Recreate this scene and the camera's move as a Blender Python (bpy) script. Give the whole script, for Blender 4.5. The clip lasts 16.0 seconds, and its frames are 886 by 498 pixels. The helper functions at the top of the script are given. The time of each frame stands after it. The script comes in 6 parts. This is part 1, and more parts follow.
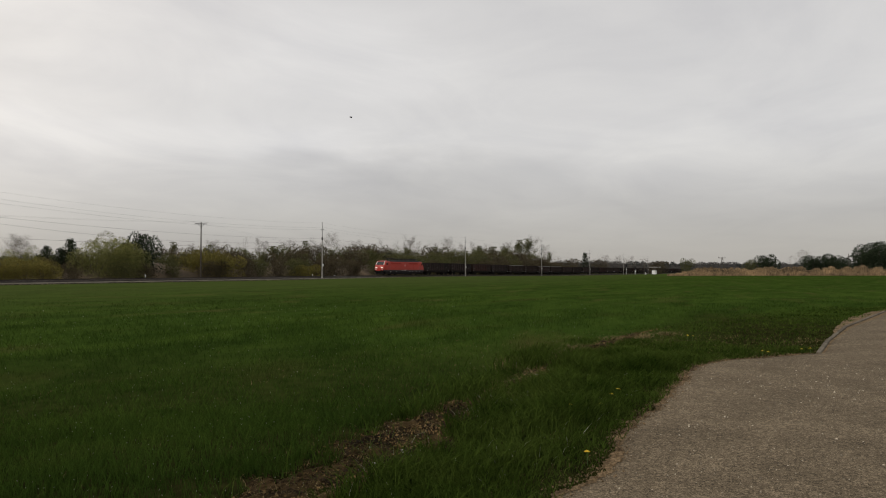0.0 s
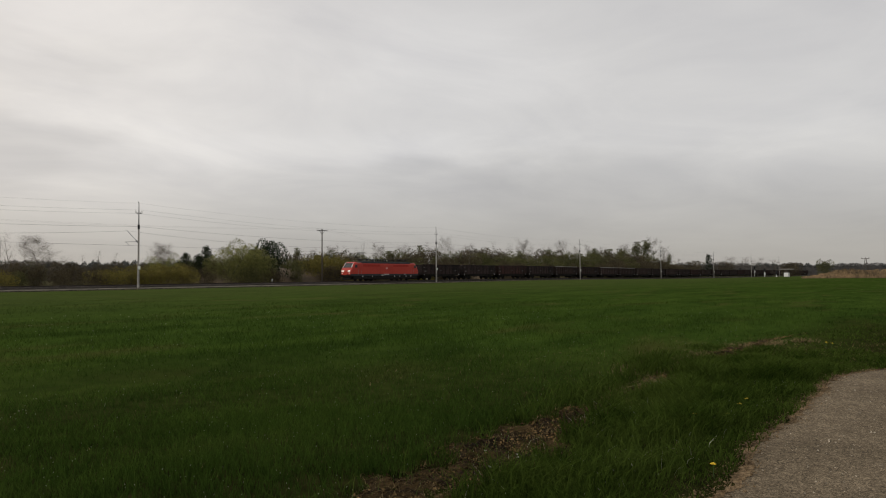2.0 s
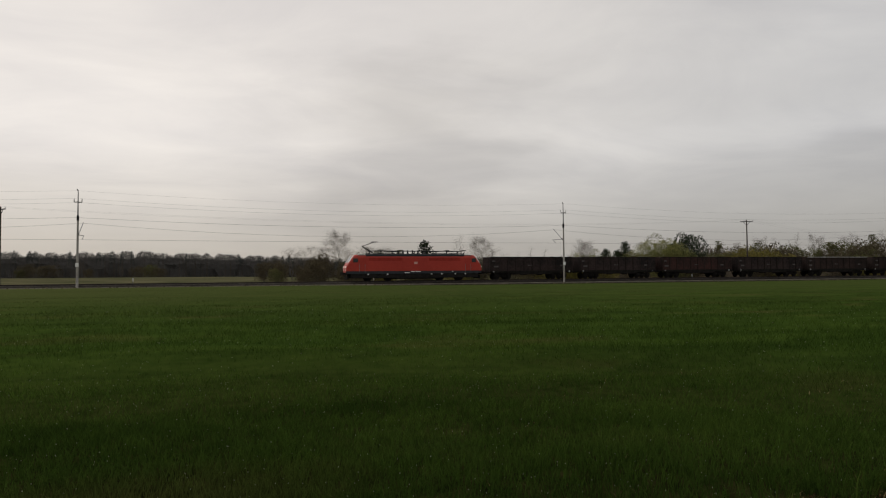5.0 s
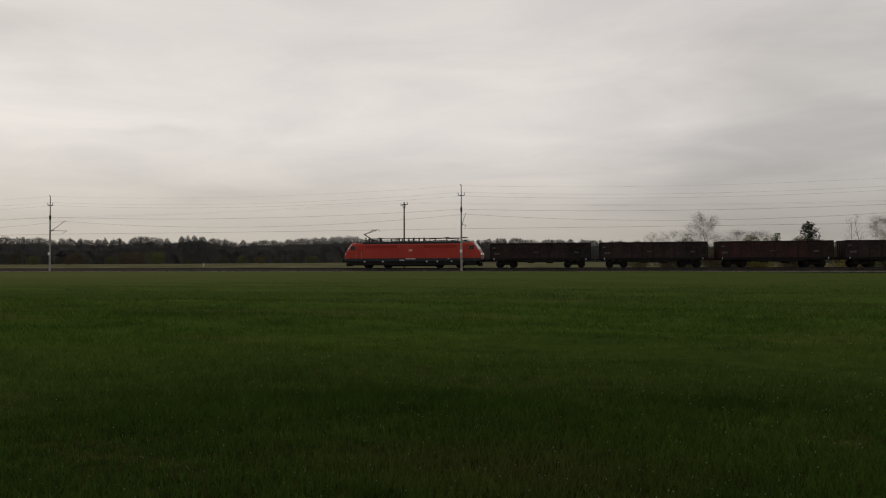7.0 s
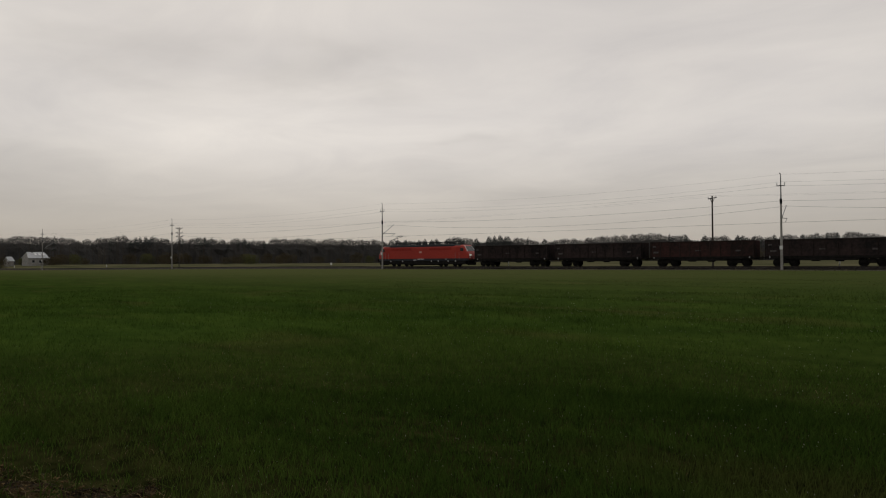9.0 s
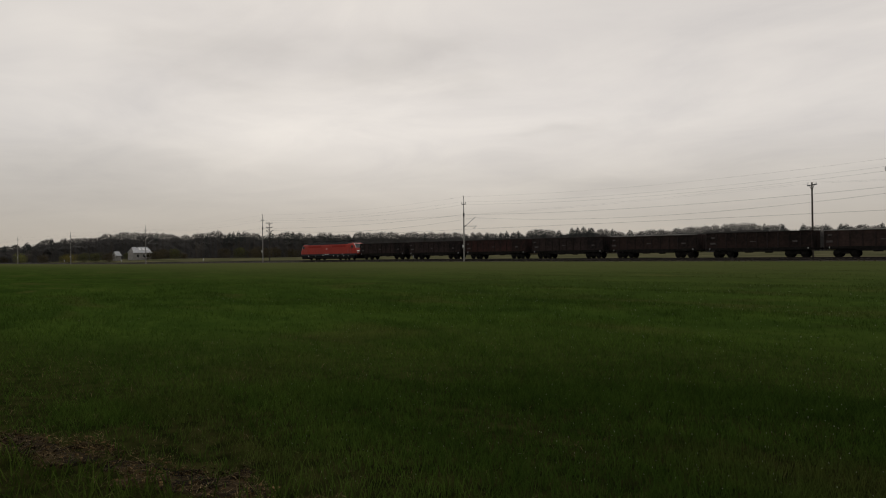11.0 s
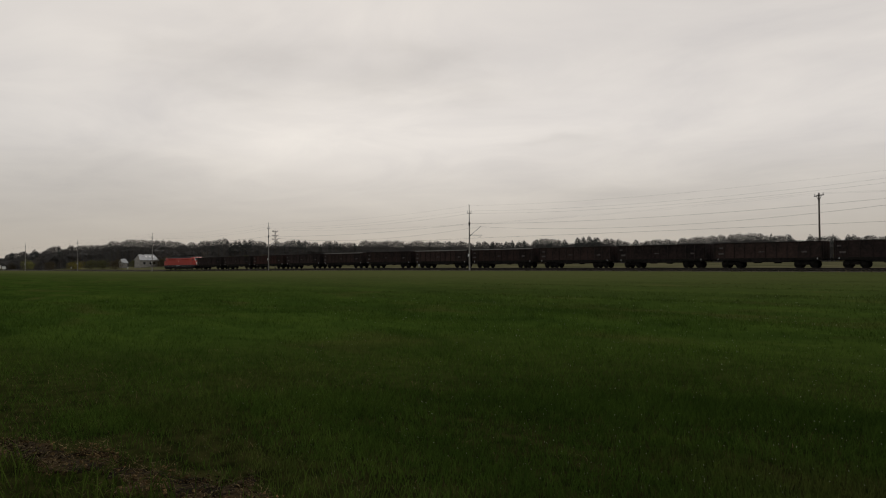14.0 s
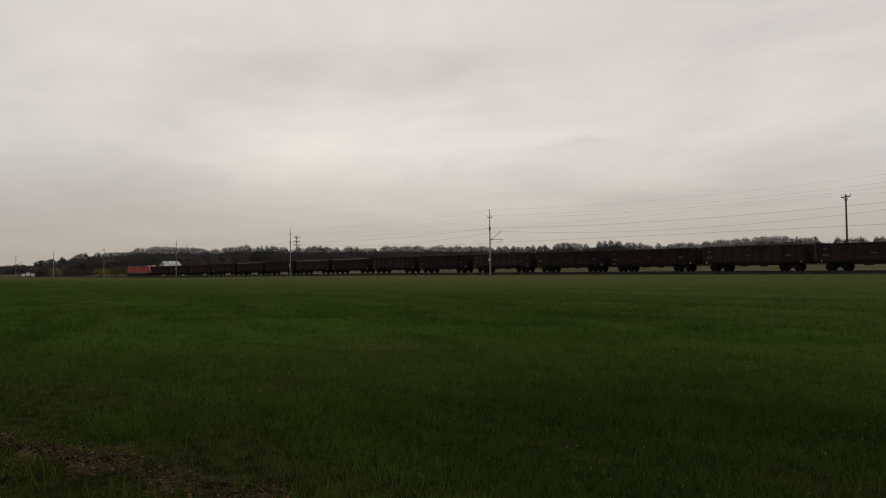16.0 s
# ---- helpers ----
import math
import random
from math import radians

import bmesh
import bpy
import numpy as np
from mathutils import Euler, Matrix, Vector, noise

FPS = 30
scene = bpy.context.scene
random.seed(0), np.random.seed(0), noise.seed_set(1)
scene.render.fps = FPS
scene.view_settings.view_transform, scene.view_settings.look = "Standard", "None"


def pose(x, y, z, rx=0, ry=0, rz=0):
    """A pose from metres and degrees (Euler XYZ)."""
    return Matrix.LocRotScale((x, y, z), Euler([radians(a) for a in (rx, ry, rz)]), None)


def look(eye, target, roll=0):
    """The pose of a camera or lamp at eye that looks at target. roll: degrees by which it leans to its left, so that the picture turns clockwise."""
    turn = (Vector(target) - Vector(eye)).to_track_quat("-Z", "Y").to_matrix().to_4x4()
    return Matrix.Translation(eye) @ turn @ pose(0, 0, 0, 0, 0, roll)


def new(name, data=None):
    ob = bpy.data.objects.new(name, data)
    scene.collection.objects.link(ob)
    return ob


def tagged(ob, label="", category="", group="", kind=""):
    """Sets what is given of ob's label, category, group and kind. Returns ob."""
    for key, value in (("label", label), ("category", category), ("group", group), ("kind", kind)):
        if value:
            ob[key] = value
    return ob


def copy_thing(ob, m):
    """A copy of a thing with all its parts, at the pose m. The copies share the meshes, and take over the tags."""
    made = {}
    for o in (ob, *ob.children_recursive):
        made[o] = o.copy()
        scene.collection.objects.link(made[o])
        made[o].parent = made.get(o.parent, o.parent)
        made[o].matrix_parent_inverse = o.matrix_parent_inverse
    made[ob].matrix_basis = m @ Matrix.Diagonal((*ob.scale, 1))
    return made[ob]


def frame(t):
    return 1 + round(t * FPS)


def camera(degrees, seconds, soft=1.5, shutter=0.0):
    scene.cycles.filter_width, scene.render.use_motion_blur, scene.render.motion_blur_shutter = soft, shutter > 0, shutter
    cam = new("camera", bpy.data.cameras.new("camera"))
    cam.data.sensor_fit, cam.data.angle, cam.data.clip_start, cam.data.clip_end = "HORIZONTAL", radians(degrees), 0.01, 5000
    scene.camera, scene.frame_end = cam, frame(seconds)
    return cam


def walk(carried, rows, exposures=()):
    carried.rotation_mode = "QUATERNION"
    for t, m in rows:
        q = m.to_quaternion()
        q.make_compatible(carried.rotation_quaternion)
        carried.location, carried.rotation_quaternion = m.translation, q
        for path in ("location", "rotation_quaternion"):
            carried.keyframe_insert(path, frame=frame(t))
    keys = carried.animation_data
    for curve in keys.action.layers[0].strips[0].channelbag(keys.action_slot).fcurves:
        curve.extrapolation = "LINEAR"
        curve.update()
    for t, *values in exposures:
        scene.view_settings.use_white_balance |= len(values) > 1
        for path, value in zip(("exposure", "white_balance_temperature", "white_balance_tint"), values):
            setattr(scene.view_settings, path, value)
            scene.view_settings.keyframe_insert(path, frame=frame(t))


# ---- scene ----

SECONDS = 16.0
EYE = (0.0, 0.0, 1.6)
cam = camera(66.65, SECONDS, soft=1.1)
TURNS = [
    (0.0, 91.96, 0.25, -61.69), (0.5, 91.92, 0.3, -59.11), (1.0, 92.1, 0.33, -56.9), (1.5, 92.21, 0.34, -54.79),
    (2.0, 92.33, 0.51, -52.09), (2.5, 92.43, 0.76, -49.59), (3.0, 92.62, 0.91, -45.19), (3.5, 92.42, 0.87, -40.53),
    (3.7, 92.58, 0.8, -37.49), (5.8, 91.32, 0.66, -7.95), (6.0, 91.14, 0.68, -5.71), (6.5, 91.1, 0.1, 4.35),
    (7.0, 91.15, 0.19, 12.46), (7.5, 90.81, -0.18, 19.46), (8.0, 91.63, -0.42, 26.31), (8.5, 91.58, 0.44, 34.94),
    (9.0, 91.11, 0.29, 37.58), (9.5, 90.86, 0.54, 40.13), (10.0, 90.5, 0.65, 42.37), (10.2, 90.39, 0.81, 43.24),
    (12.3, 91.3, 0.39, 45.86), (12.5, 91.53, 0.48, 46.33), (13.0, 91.25, 0.53, 45.66), (13.5, 91.53, 0.34, 45.35),
    (14.0, 91.28, 0.33, 44.98), (14.5, 91.47, -0.13, 45.2), (15.0, 91.83, 0.38, 45.83), (15.5, 91.64, 0.36, 46.21),
    (16.0, 91.7, 0.66, 46.74)]
walk(cam, [(t, pose(*EYE, rx, ry, rz)) for t, rx, ry, rz in TURNS], exposures=((0.0, -0.04), (3.0, -0.19), (6.0, -0.41), (8.0, -0.62), (9.0, -0.67), (10.0, -0.62), (13.0, -0.57), (16.0, -0.62)))

# ---- sky and sun ----
SUN_AZ, SUN_EL = 58.0, 36.0          # degrees left of the track's normal, degrees up


def way(az, el):
    a, e = radians(az), radians(el)
    return Vector((-math.sin(a) * math.cos(e), math.cos(a) * math.cos(e), math.sin(e)))


BANKS = [(-16, 12, 10, 5, -0.21), (-10, 7.6, 6, 1.2, -0.09), (10, 13, 9, 5, 0.05), (32, 12, 12, 4, 0.05), (62, 16.5, 6, 2.6, -0.12), (47, 16.2, 6, 2.2, -0.12),
         (35, 9.9, 6, 1.0, -0.11), (71, 6.5, 10, 3.4, -0.10), (17, 6.2, 9, 2.4, -0.06), (50, 10.0, 16, 3.0, 0.08), (30, 5.4, 8, 1.0, -0.08), (-16.5, 17, 7, 2.2, -0.08),
         (-51, 10.8, 9, 1.5, 0.10), (-58, 8.7, 13, 1.3, -0.08), (-34, 10, 9, 2.0, 0.08), (-68, 7, 11, 3.0, -0.07), (-25, 6.0, 8, 2.0, 0.05), (-50, 18, 11, 5, 0.11), (-12, 4, 9, 2.5, -0.12)]


def make_sky():
    world = bpy.data.worlds.new("overcast_sky")
    scene.world = world
    world.use_nodes = True
    nt = world.node_tree
    nt.nodes.clear()
    n, link = nt.nodes.new, nt.links.new
    out, bg = n("ShaderNodeOutputWorld"), n("ShaderNodeBackground")
    sky = n("ShaderNodeTexSky")
    sky.sky_type, sky.sun_disc = "NISHITA", False
    sky.sun_elevation, sky.sun_rotation = radians(SUN_EL), radians(-SUN_AZ)
    tint = n("ShaderNodeMix")
    tint.data_type, tint.blend_type = "RGBA", "MULTIPLY"
    tint.inputs[0].default_value = 1
    link(sky.outputs[0], tint.inputs[6])
    tint.inputs[7].default_value = (0.1, 0.1, 0.1, 1)
    co = n("ShaderNodeTexCoord")
    sep = n("ShaderNodeSeparateXYZ")
    link(co.outputs["Generated"], sep.inputs[0])

    def maths(op, a, b=0.0, c=None):
        m = n("ShaderNodeMath")
        m.operation = op
        for k, v in enumerate((a, b, c)):
            if v is None:
                continue
            if isinstance(v, (int, float)):
                m.inputs[k].default_value = v
            else:
                link(v, m.inputs[k])
        return m.outputs[0]

    up = maths("MAXIMUM", sep.outputs[2], 0.0)
    low = maths("ADD", up, 0.10)
    px, py = maths("DIVIDE", sep.outputs[0], low), maths("DIVIDE", sep.outputs[1], low)
    flat = n("ShaderNodeCombineXYZ")
    link(px, flat.inputs[0])
    link(py, flat.inputs[1])

    def cloud(scale, turn, stretch, detail, rough, seed):
        mp = n("ShaderNodeMapping")
        mp.inputs["Rotation"].default_value = (0, 0, radians(turn))
        mp.inputs["Scale"].default_value = (stretch, 1, 1)
        mp.inputs["Location"].default_value = (seed, seed * 0.7, 0)
        link(flat.outputs[0], mp.inputs[0])
        tx = n("ShaderNodeTexNoise")
        tx.inputs["Scale"].default_value, tx.inputs["Detail"].default_value = scale, detail
        tx.inputs["Roughness"].default_value = rough
        tx.inputs["Distortion"].default_value = 0.6
        link(mp.outputs[0], tx.inputs["Vector"])
        return tx.outputs["Fac"]

    big = cloud(0.42, 20, 0.75, 4, 0.5, 3.1)
    fine = cloud(1.3, 8, 0.8, 6, 0.6, 8.3)
    shape = maths("MULTIPLY_ADD", big, 0.6, maths("MULTIPLY", fine, 0.4))
    ramp = n("ShaderNodeValToRGB")
    ramp.color_ramp.elements[0].position, ramp.color_ramp.elements[1].position = 0.34, 0.64
    ramp.color_ramp.elements[0].color = (0.610, 0.598, 0.600, 1)
    ramp.color_ramp.elements[1].color = (0.81, 0.788, 0.757, 1)
    link(shape, ramp.inputs[0])

    # single cloud banks and thin places: degrees left, degrees up, half widths, share lighter or darker
    warp = n("ShaderNodeTexNoise")
    warp.inputs["Scale"].default_value, warp.inputs["Detail"].default_value = 5.0, 4
    squeeze = n("ShaderNodeMapping")
    squeeze.inputs["Scale"].default_value = (1, 1, 3.5)
    link(co.outputs["Generated"], squeeze.inputs[0])
    link(squeeze.outputs[0], warp.inputs["Vector"])
    parts = n("ShaderNodeSeparateColor")
    link(warp.outputs["Color"], parts.inputs[0])
    az = maths("MULTIPLY", maths("ARCTAN2", maths("MULTIPLY", sep.outputs[0], -1.0), sep.outputs[1]), 57.2958)
    el = maths("MULTIPLY", maths("ARCSINE", sep.outputs[2]), 57.2958)
    az = maths("ADD", az, maths("MULTIPLY_ADD", parts.outputs[0], 22.0, -11.0))
    el = maths("ADD", el, maths("MULTIPLY_ADD", parts.outputs[1], 7.0, -3.5))
    banks = None
    for a, e, wa, we, share in BANKS:
        u = maths("MULTIPLY", maths("SUBTRACT", az, a), 1 / wa)
        v = maths("MULTIPLY", maths("SUBTRACT", el, e), 1 / we)
        d = maths("MULTIPLY_ADD", u, u, maths("MULTIPLY", v, v))
        g = maths("POWER", math.exp(-1), d)
        banks = maths("MULTIPLY_ADD", g, share, 1.0 if banks is None else banks)
    veiled = n("ShaderNodeMix")
    veiled.data_type, veiled.blend_type = "RGBA", "MULTIPLY"
    veiled.inputs[0].default_value = 1
    grey = n("ShaderNodeCombineColor")
    for k in range(3):
        link(banks, grey.inputs[k])
    # haze towards the horizon, brighter veil round the hidden sun
    haze = n("ShaderNodeMix")
    haze.data_type = "RGBA"
    hz = n("ShaderNodeMapRange")
    hz.interpolation_type = "SMOOTHSTEP"
    hz.inputs[1].default_value, hz.inputs[2].default_value = 0.0, 0.20
    hz.inputs[3].default_value, hz.inputs[4].default_value = 0.85, 0.0
    link(sep.outputs[2], hz.inputs[0])
    link(hz.outputs[0], haze.inputs[0])
    link(ramp.outputs[0], haze.inputs[6])
    haze.inputs[7].default_value = (0.425, 0.398, 0.36, 1)
    dot = n("ShaderNodeVectorMath")
    dot.operation = "DOT_PRODUCT"
    link(co.outputs["Generated"], dot.inputs[0])
    dot.inputs[1].default_value = way(38, 30)
    veil = n("ShaderNodeMapRange")
    veil.interpolation_type = "SMOOTHSTEP"
    veil.inputs[1].default_value, veil.inputs[2].default_value = 0.1, 1.0
    link(dot.outputs["Value"], veil.inputs[0])
    tone = n("ShaderNodeMix")
    tone.data_type = "RGBA"
    link(veil.outputs[0], tone.inputs[0])
    tone.inputs[6].default_value = (0.955, 0.957, 0.965, 1)
    tone.inputs[7].default_value = (1.56, 1.49, 1.42, 1)
    lit = n("ShaderNodeMix")
    lit.data_type, lit.blend_type = "RGBA", "MULTIPLY"
    lit.inputs[0].default_value = 1
    link(haze.outputs[2], veiled.inputs[6])
    link(grey.outputs[0], veiled.inputs[7])
    link(veiled.outputs[2], lit.inputs[6])
    link(tone.outputs[2], lit.inputs[7])
    mix = n("ShaderNodeMix")
    mix.data_type = "RGBA"
    mix.inputs[0].default_value = 0.94
    link(tint.outputs[2], mix.inputs[6])
    link(lit.outputs[2], mix.inputs[7])
    link(mix.outputs[2], bg.inputs[0])
    bg.inputs[1].default_value = 1.0
    link(bg.outputs[0], out.inputs[0])


make_sky()
sun = new("sun", bpy.data.lights.new("sun", "SUN"))
sun.data.energy, sun.data.angle, sun.data.color = 1.0, radians(20), (1.0, 0.95, 0.88)
sun.matrix_world = look((0, 0, 50), Vector((0, 0, 50)) - way(SUN_AZ, SUN_EL))

# ---- materials ----


def material(name, dark, light, rough=0.8, scale=3.0, bump=0.0, bump_scale=None, metal=0.0, spread=(0.35, 0.65), detail=5, island=0.0, each=0.0, gloss=0.5):
    """Two tones blended by noise at two scales; island / each: value spread per mesh island / per object."""
    m = bpy.data.materials.new(name)
    m.use_nodes = True
    nt = m.node_tree
    n, link = nt.nodes.new, nt.links.new
    b = nt.nodes["Principled BSDF"]
    b.inputs["Roughness"].default_value, b.inputs["Metallic"].default_value = rough, metal
    b.inputs["Specular IOR Level"].default_value = gloss
    co = n("ShaderNodeTexCoord")
    big, small = n("ShaderNodeTexNoise"), n("ShaderNodeTexNoise")
    big.inputs["Scale"].default_value, big.inputs["Detail"].default_value = scale, detail
    small.inputs["Scale"].default_value, small.inputs["Detail"].default_value = scale * 9, 3
    link(co.outputs["Object"], big.inputs["Vector"])
    link(co.outputs["Object"], small.inputs["Vector"])
    add = n("ShaderNodeMath")
    add.operation = "MULTIPLY_ADD"
    link(small.outputs[0], add.inputs[0])
    add.inputs[1].default_value = 0.4
    half = n("ShaderNodeMath")
    half.operation = "MULTIPLY"
    link(big.outputs[0], half.inputs[0])
    half.inputs[1].default_value = 0.6
    link(half.outputs[0], add.inputs[2])
    ramp = n("ShaderNodeValToRGB")
    e = ramp.color_ramp.elements
    e[0].position, e[1].position = spread
    e[0].color, e[1].color = (*dark, 1), (*light, 1)
    link(add.outputs[0], ramp.inputs[0])
    colour = ramp.outputs[0]
    if island or each:
        hsv = n("ShaderNodeHueSaturation")
        rng = n("ShaderNodeMapRange")
        src = n("ShaderNodeNewGeometry").outputs["Random Per Island"] if island else n("ShaderNodeObjectInfo").outputs["Random"]
        link(src, rng.inputs[0])
        s = island or each
        rng.inputs[3].default_value, rng.inputs[4].default_value = 1 - s, 1 + s
        link(rng.outputs[0], hsv.inputs["Value"])
        link(colour, hsv.inputs["Color"])
        colour = hsv.outputs[0]
    link(colour, b.inputs["Base Color"])
    if bump:
        bp = n("ShaderNodeBump")
        bp.inputs["Strength"].default_value = 0.7
        bp.inputs["Distance"].default_value = bump
        tx = n("ShaderNodeTexNoise")
        tx.inputs["Scale"].default_value, tx.inputs["Detail"].default_value = bump_scale or scale * 12, 4
        link(co.outputs["Object"], tx.inputs["Vector"])
        link(tx.outputs[0], bp.inputs["Height"])
        link(bp.outputs[0], b.inputs["Normal"])
    return m


def thin(m, amount):
    """Turns a material into a matt leaf that lets part of the light through."""
    nt = m.node_tree
    b = nt.nodes["Principled BSDF"]
    colour = b.inputs["Base Color"].links[0].from_socket
    df, tr, mx = (nt.nodes.new(k) for k in ("ShaderNodeBsdfDiffuse", "ShaderNodeBsdfTranslucent", "ShaderNodeMixShader"))
    nt.links.new(colour, df.inputs[0])
    nt.links.new(colour, tr.inputs[0])
    mx.inputs[0].default_value = amount
    nt.links.new(df.outputs[0], mx.inputs[1])
    nt.links.new(tr.outputs[0], mx.inputs[2])
    nt.links.new(mx.outputs[0], nt.nodes["Material Output"].inputs[0])
    nt.nodes.remove(b)
    return m




def field_tone(m, gain=1.0, island=0.0):
    """The crop's colour over the field: dark streaks painted for shaded hollows, lighter yellowish rows and thin dry
    patches.
    """
    nt = m.node_tree
    n, link = nt.nodes.new, nt.links.new
    co = n("ShaderNodeTexCoord")

    def drift(sx, sy, turn, detail, seed):
        mp, tx = n("ShaderNodeMapping"), n("ShaderNodeTexNoise")
        mp.inputs["Scale"].default_value, mp.inputs["Rotation"].default_value, mp.inputs["Location"].default_value = (sx, sy, 0.2), (0, 0, radians(turn)), (seed, -seed, 0)
        tx.inputs["Scale"].default_value, tx.inputs["Detail"].default_value, tx.inputs["Distortion"].default_value = 1.0, detail, 0.7
        link(co.outputs["Object"], mp.inputs[0])
        link(mp.outputs[0], tx.inputs["Vector"])
        return tx.outputs["Fac"]

    def sums(a, k, b):
        q = n("ShaderNodeMath")
        q.operation = "MULTIPLY_ADD"
        link(a, q.inputs[0])
        q.inputs[1].default_value = k
        if isinstance(b, float):
            q.inputs[2].default_value = b
        else:
            link(b, q.inputs[2])
        return q.outputs[0]

    rows = drift(0.05, 0.22, -8, 4, 3.0)
    tone = sums(rows, 0.28, sums(drift(0.30, 0.75, 12, 4, 9.0), 0.42, sums(drift(2.2, 2.6, 0, 3, 5.0), 0.30, 0.0)))
    ramp = n("ShaderNodeValToRGB")
    el = ramp.color_ramp.elements
    el[0].position, el[1].position = 0.37, 0.64
    el[0].color, el[1].color = (0.0190 * gain, 0.0360 * gain, 0.0064 * gain, 1), (0.046 * gain, 0.075 * gain, 0.0128 * gain, 1)
    mid = el.new(0.50)
    mid.color = (0.0305 * gain, 0.0545 * gain, 0.0092 * gain, 1)
    link(tone, ramp.inputs[0])
    dry = n("ShaderNodeMapRange")
    dry.inputs[1].default_value, dry.inputs[2].default_value, dry.inputs[4].default_value = 0.56, 0.74, 0.55
    link(drift(0.16, 0.42, 5, 5, 17.0), dry.inputs[0])
    mix = n("ShaderNodeMix")
    mix.data_type = "RGBA"
    link(dry.outputs[0], mix.inputs[0])
    link(ramp.outputs[0], mix.inputs[6])
    mix.inputs[7].default_value = (0.072 * gain, 0.064 * gain, 0.022 * gain, 1)
    # the crop's tone turns paler and yellower towards the railway and the far west
    sep = n("ShaderNodeSeparateXYZ")
    link(co.outputs["Object"], sep.inputs[0])
    far, west = n("ShaderNodeMapRange"), n("ShaderNodeMapRange")
    far.interpolation_type = west.interpolation_type = "SMOOTHSTEP"
    far.inputs[1].default_value, far.inputs[2].default_value, far.inputs[4].default_value = 12.0, 64.0, 0.80
    west.inputs[1].default_value, west.inputs[2].default_value, west.inputs[3].default_value, west.inputs[4].default_value = -60.0, 40.0, 1.0, 0.35
    link(sep.outputs[1], far.inputs[0])
    link(sep.outputs[0], west.inputs[0])
    share = n("ShaderNodeMath")
    share.operation = "MULTIPLY"
    link(far.outputs[0], share.inputs[0])
    link(west.outputs[0], share.inputs[1])
    yellowed = n("ShaderNodeMix")
    yellowed.data_type = "RGBA"
    link(share.outputs[0], yellowed.inputs[0])
    link(mix.outputs[2], yellowed.inputs[6])
    yellowed.inputs[7].default_value = (0.086 * gain, 0.094 * gain, 0.036 * gain, 1)
    colour = yellowed.outputs[2]
    if island:
        hsv, rng = n("ShaderNodeHueSaturation"), n("ShaderNodeMapRange")
        link(n("ShaderNodeNewGeometry").outputs["Random Per Island"], rng.inputs[0])
        rng.inputs[3].default_value, rng.inputs[4].default_value = 1 - island, 1 + island
        link(rng.outputs[0], hsv.inputs["Value"])
        link(colour, hsv.inputs["Color"])
        colour = hsv.outputs[0]
    link(colour, nt.nodes["Principled BSDF"].inputs["Base Color"])
    return m


GRASS = thin(field_tone(material("grass_blades", (0.02, 0.04, 0.006), (0.05, 0.08, 0.01), 0.9, 0.14), 1.36, 0.48), 0.44)
VERGE = thin(material("verge_blades", (0.020, 0.038, 0.005), (0.066, 0.096, 0.018), 0.9, 1.1, island=0.5, gloss=0.15), 0.35)
STRAW = material("straw", (0.085, 0.060, 0.025), (0.27, 0.205, 0.105), 0.85, 2.0, island=0.5, gloss=0.05)
SOIL = material("soil", (0.0078, 0.0054, 0.0025), (0.068, 0.045, 0.0195), 0.95, 2.4, bump=0.04, bump_scale=22, gloss=0.03, spread=(0.44, 0.66))
DRYSOIL = material("dry_crumbs", (0.012, 0.0082, 0.0036), (0.185, 0.122, 0.054), 0.95, 1.6, gloss=0.03, island=0.6, spread=(0.42, 0.62))
ASPHALT = material("worn_asphalt", (0.096, 0.076, 0.050), (0.162, 0.128, 0.085), 0.92, 1.1, bump=0.008, bump_scale=55, gloss=0.05)
SANDY = material("sandy_edge", (0.055, 0.038, 0.021), (0.225, 0.160, 0.092), 0.95, 4.0, bump=0.015, bump_scale=30, gloss=0.05, spread=(0.38, 0.62))
CHIPS = material("stone_chips", (0.03, 0.026, 0.020), (0.52, 0.46, 0.36), 0.9, 8.0, island=0.6, gloss=0.1)
CONCRETE = material("concrete", (0.20, 0.19, 0.175), (0.36, 0.34, 0.31), 0.85, 1.2, each=0.12, gloss=0.2)
# ballast and rails near black: the shadow along the rails is in their colour
SHADED_BALLAST = material("ballast", (0.012, 0.0105, 0.009), (0.040, 0.034, 0.029), 0.95, 1.5, bump=0.04, bump_scale=9, gloss=0.05)
RAIL = material("rail_steel", (0.016, 0.012, 0.010), (0.035, 0.025, 0.020), 0.6, 2.0, metal=0.2)
SLEEPER = material("sleeper", (0.07, 0.06, 0.05), (0.16, 0.14, 0.12), 0.9, 2.0)
RED = material("traffic_red_paint", (0.35, 0.030, 0.018), (0.44, 0.041, 0.025), 0.45, 0.5, gloss=0.3)
ROOFGREY = material("roof_grey", (0.055, 0.057, 0.055), (0.10, 0.102, 0.098), 0.8, 1.0, gloss=0.15)
SKIRT = material("skirt_grey", (0.020, 0.022, 0.026), (0.042, 0.045, 0.052), 0.7, 1.0, gloss=0.2)
UNDER = material("underframe_dark", (0.010, 0.0095, 0.009), (0.026, 0.023, 0.021), 0.9, 2.0, gloss=0.08)
GLASSY = material("dark_glass", (0.010, 0.011, 0.012), (0.018, 0.019, 0.02), 0.08, 1.0)
WHITE = material("white_paint", (0.66, 0.66, 0.64), (0.8, 0.8, 0.78), 0.5, 2.0)
STEEL = material("galvanised_steel", (0.18, 0.18, 0.18), (0.32, 0.32, 0.32), 0.5, 2.0, metal=0.6)
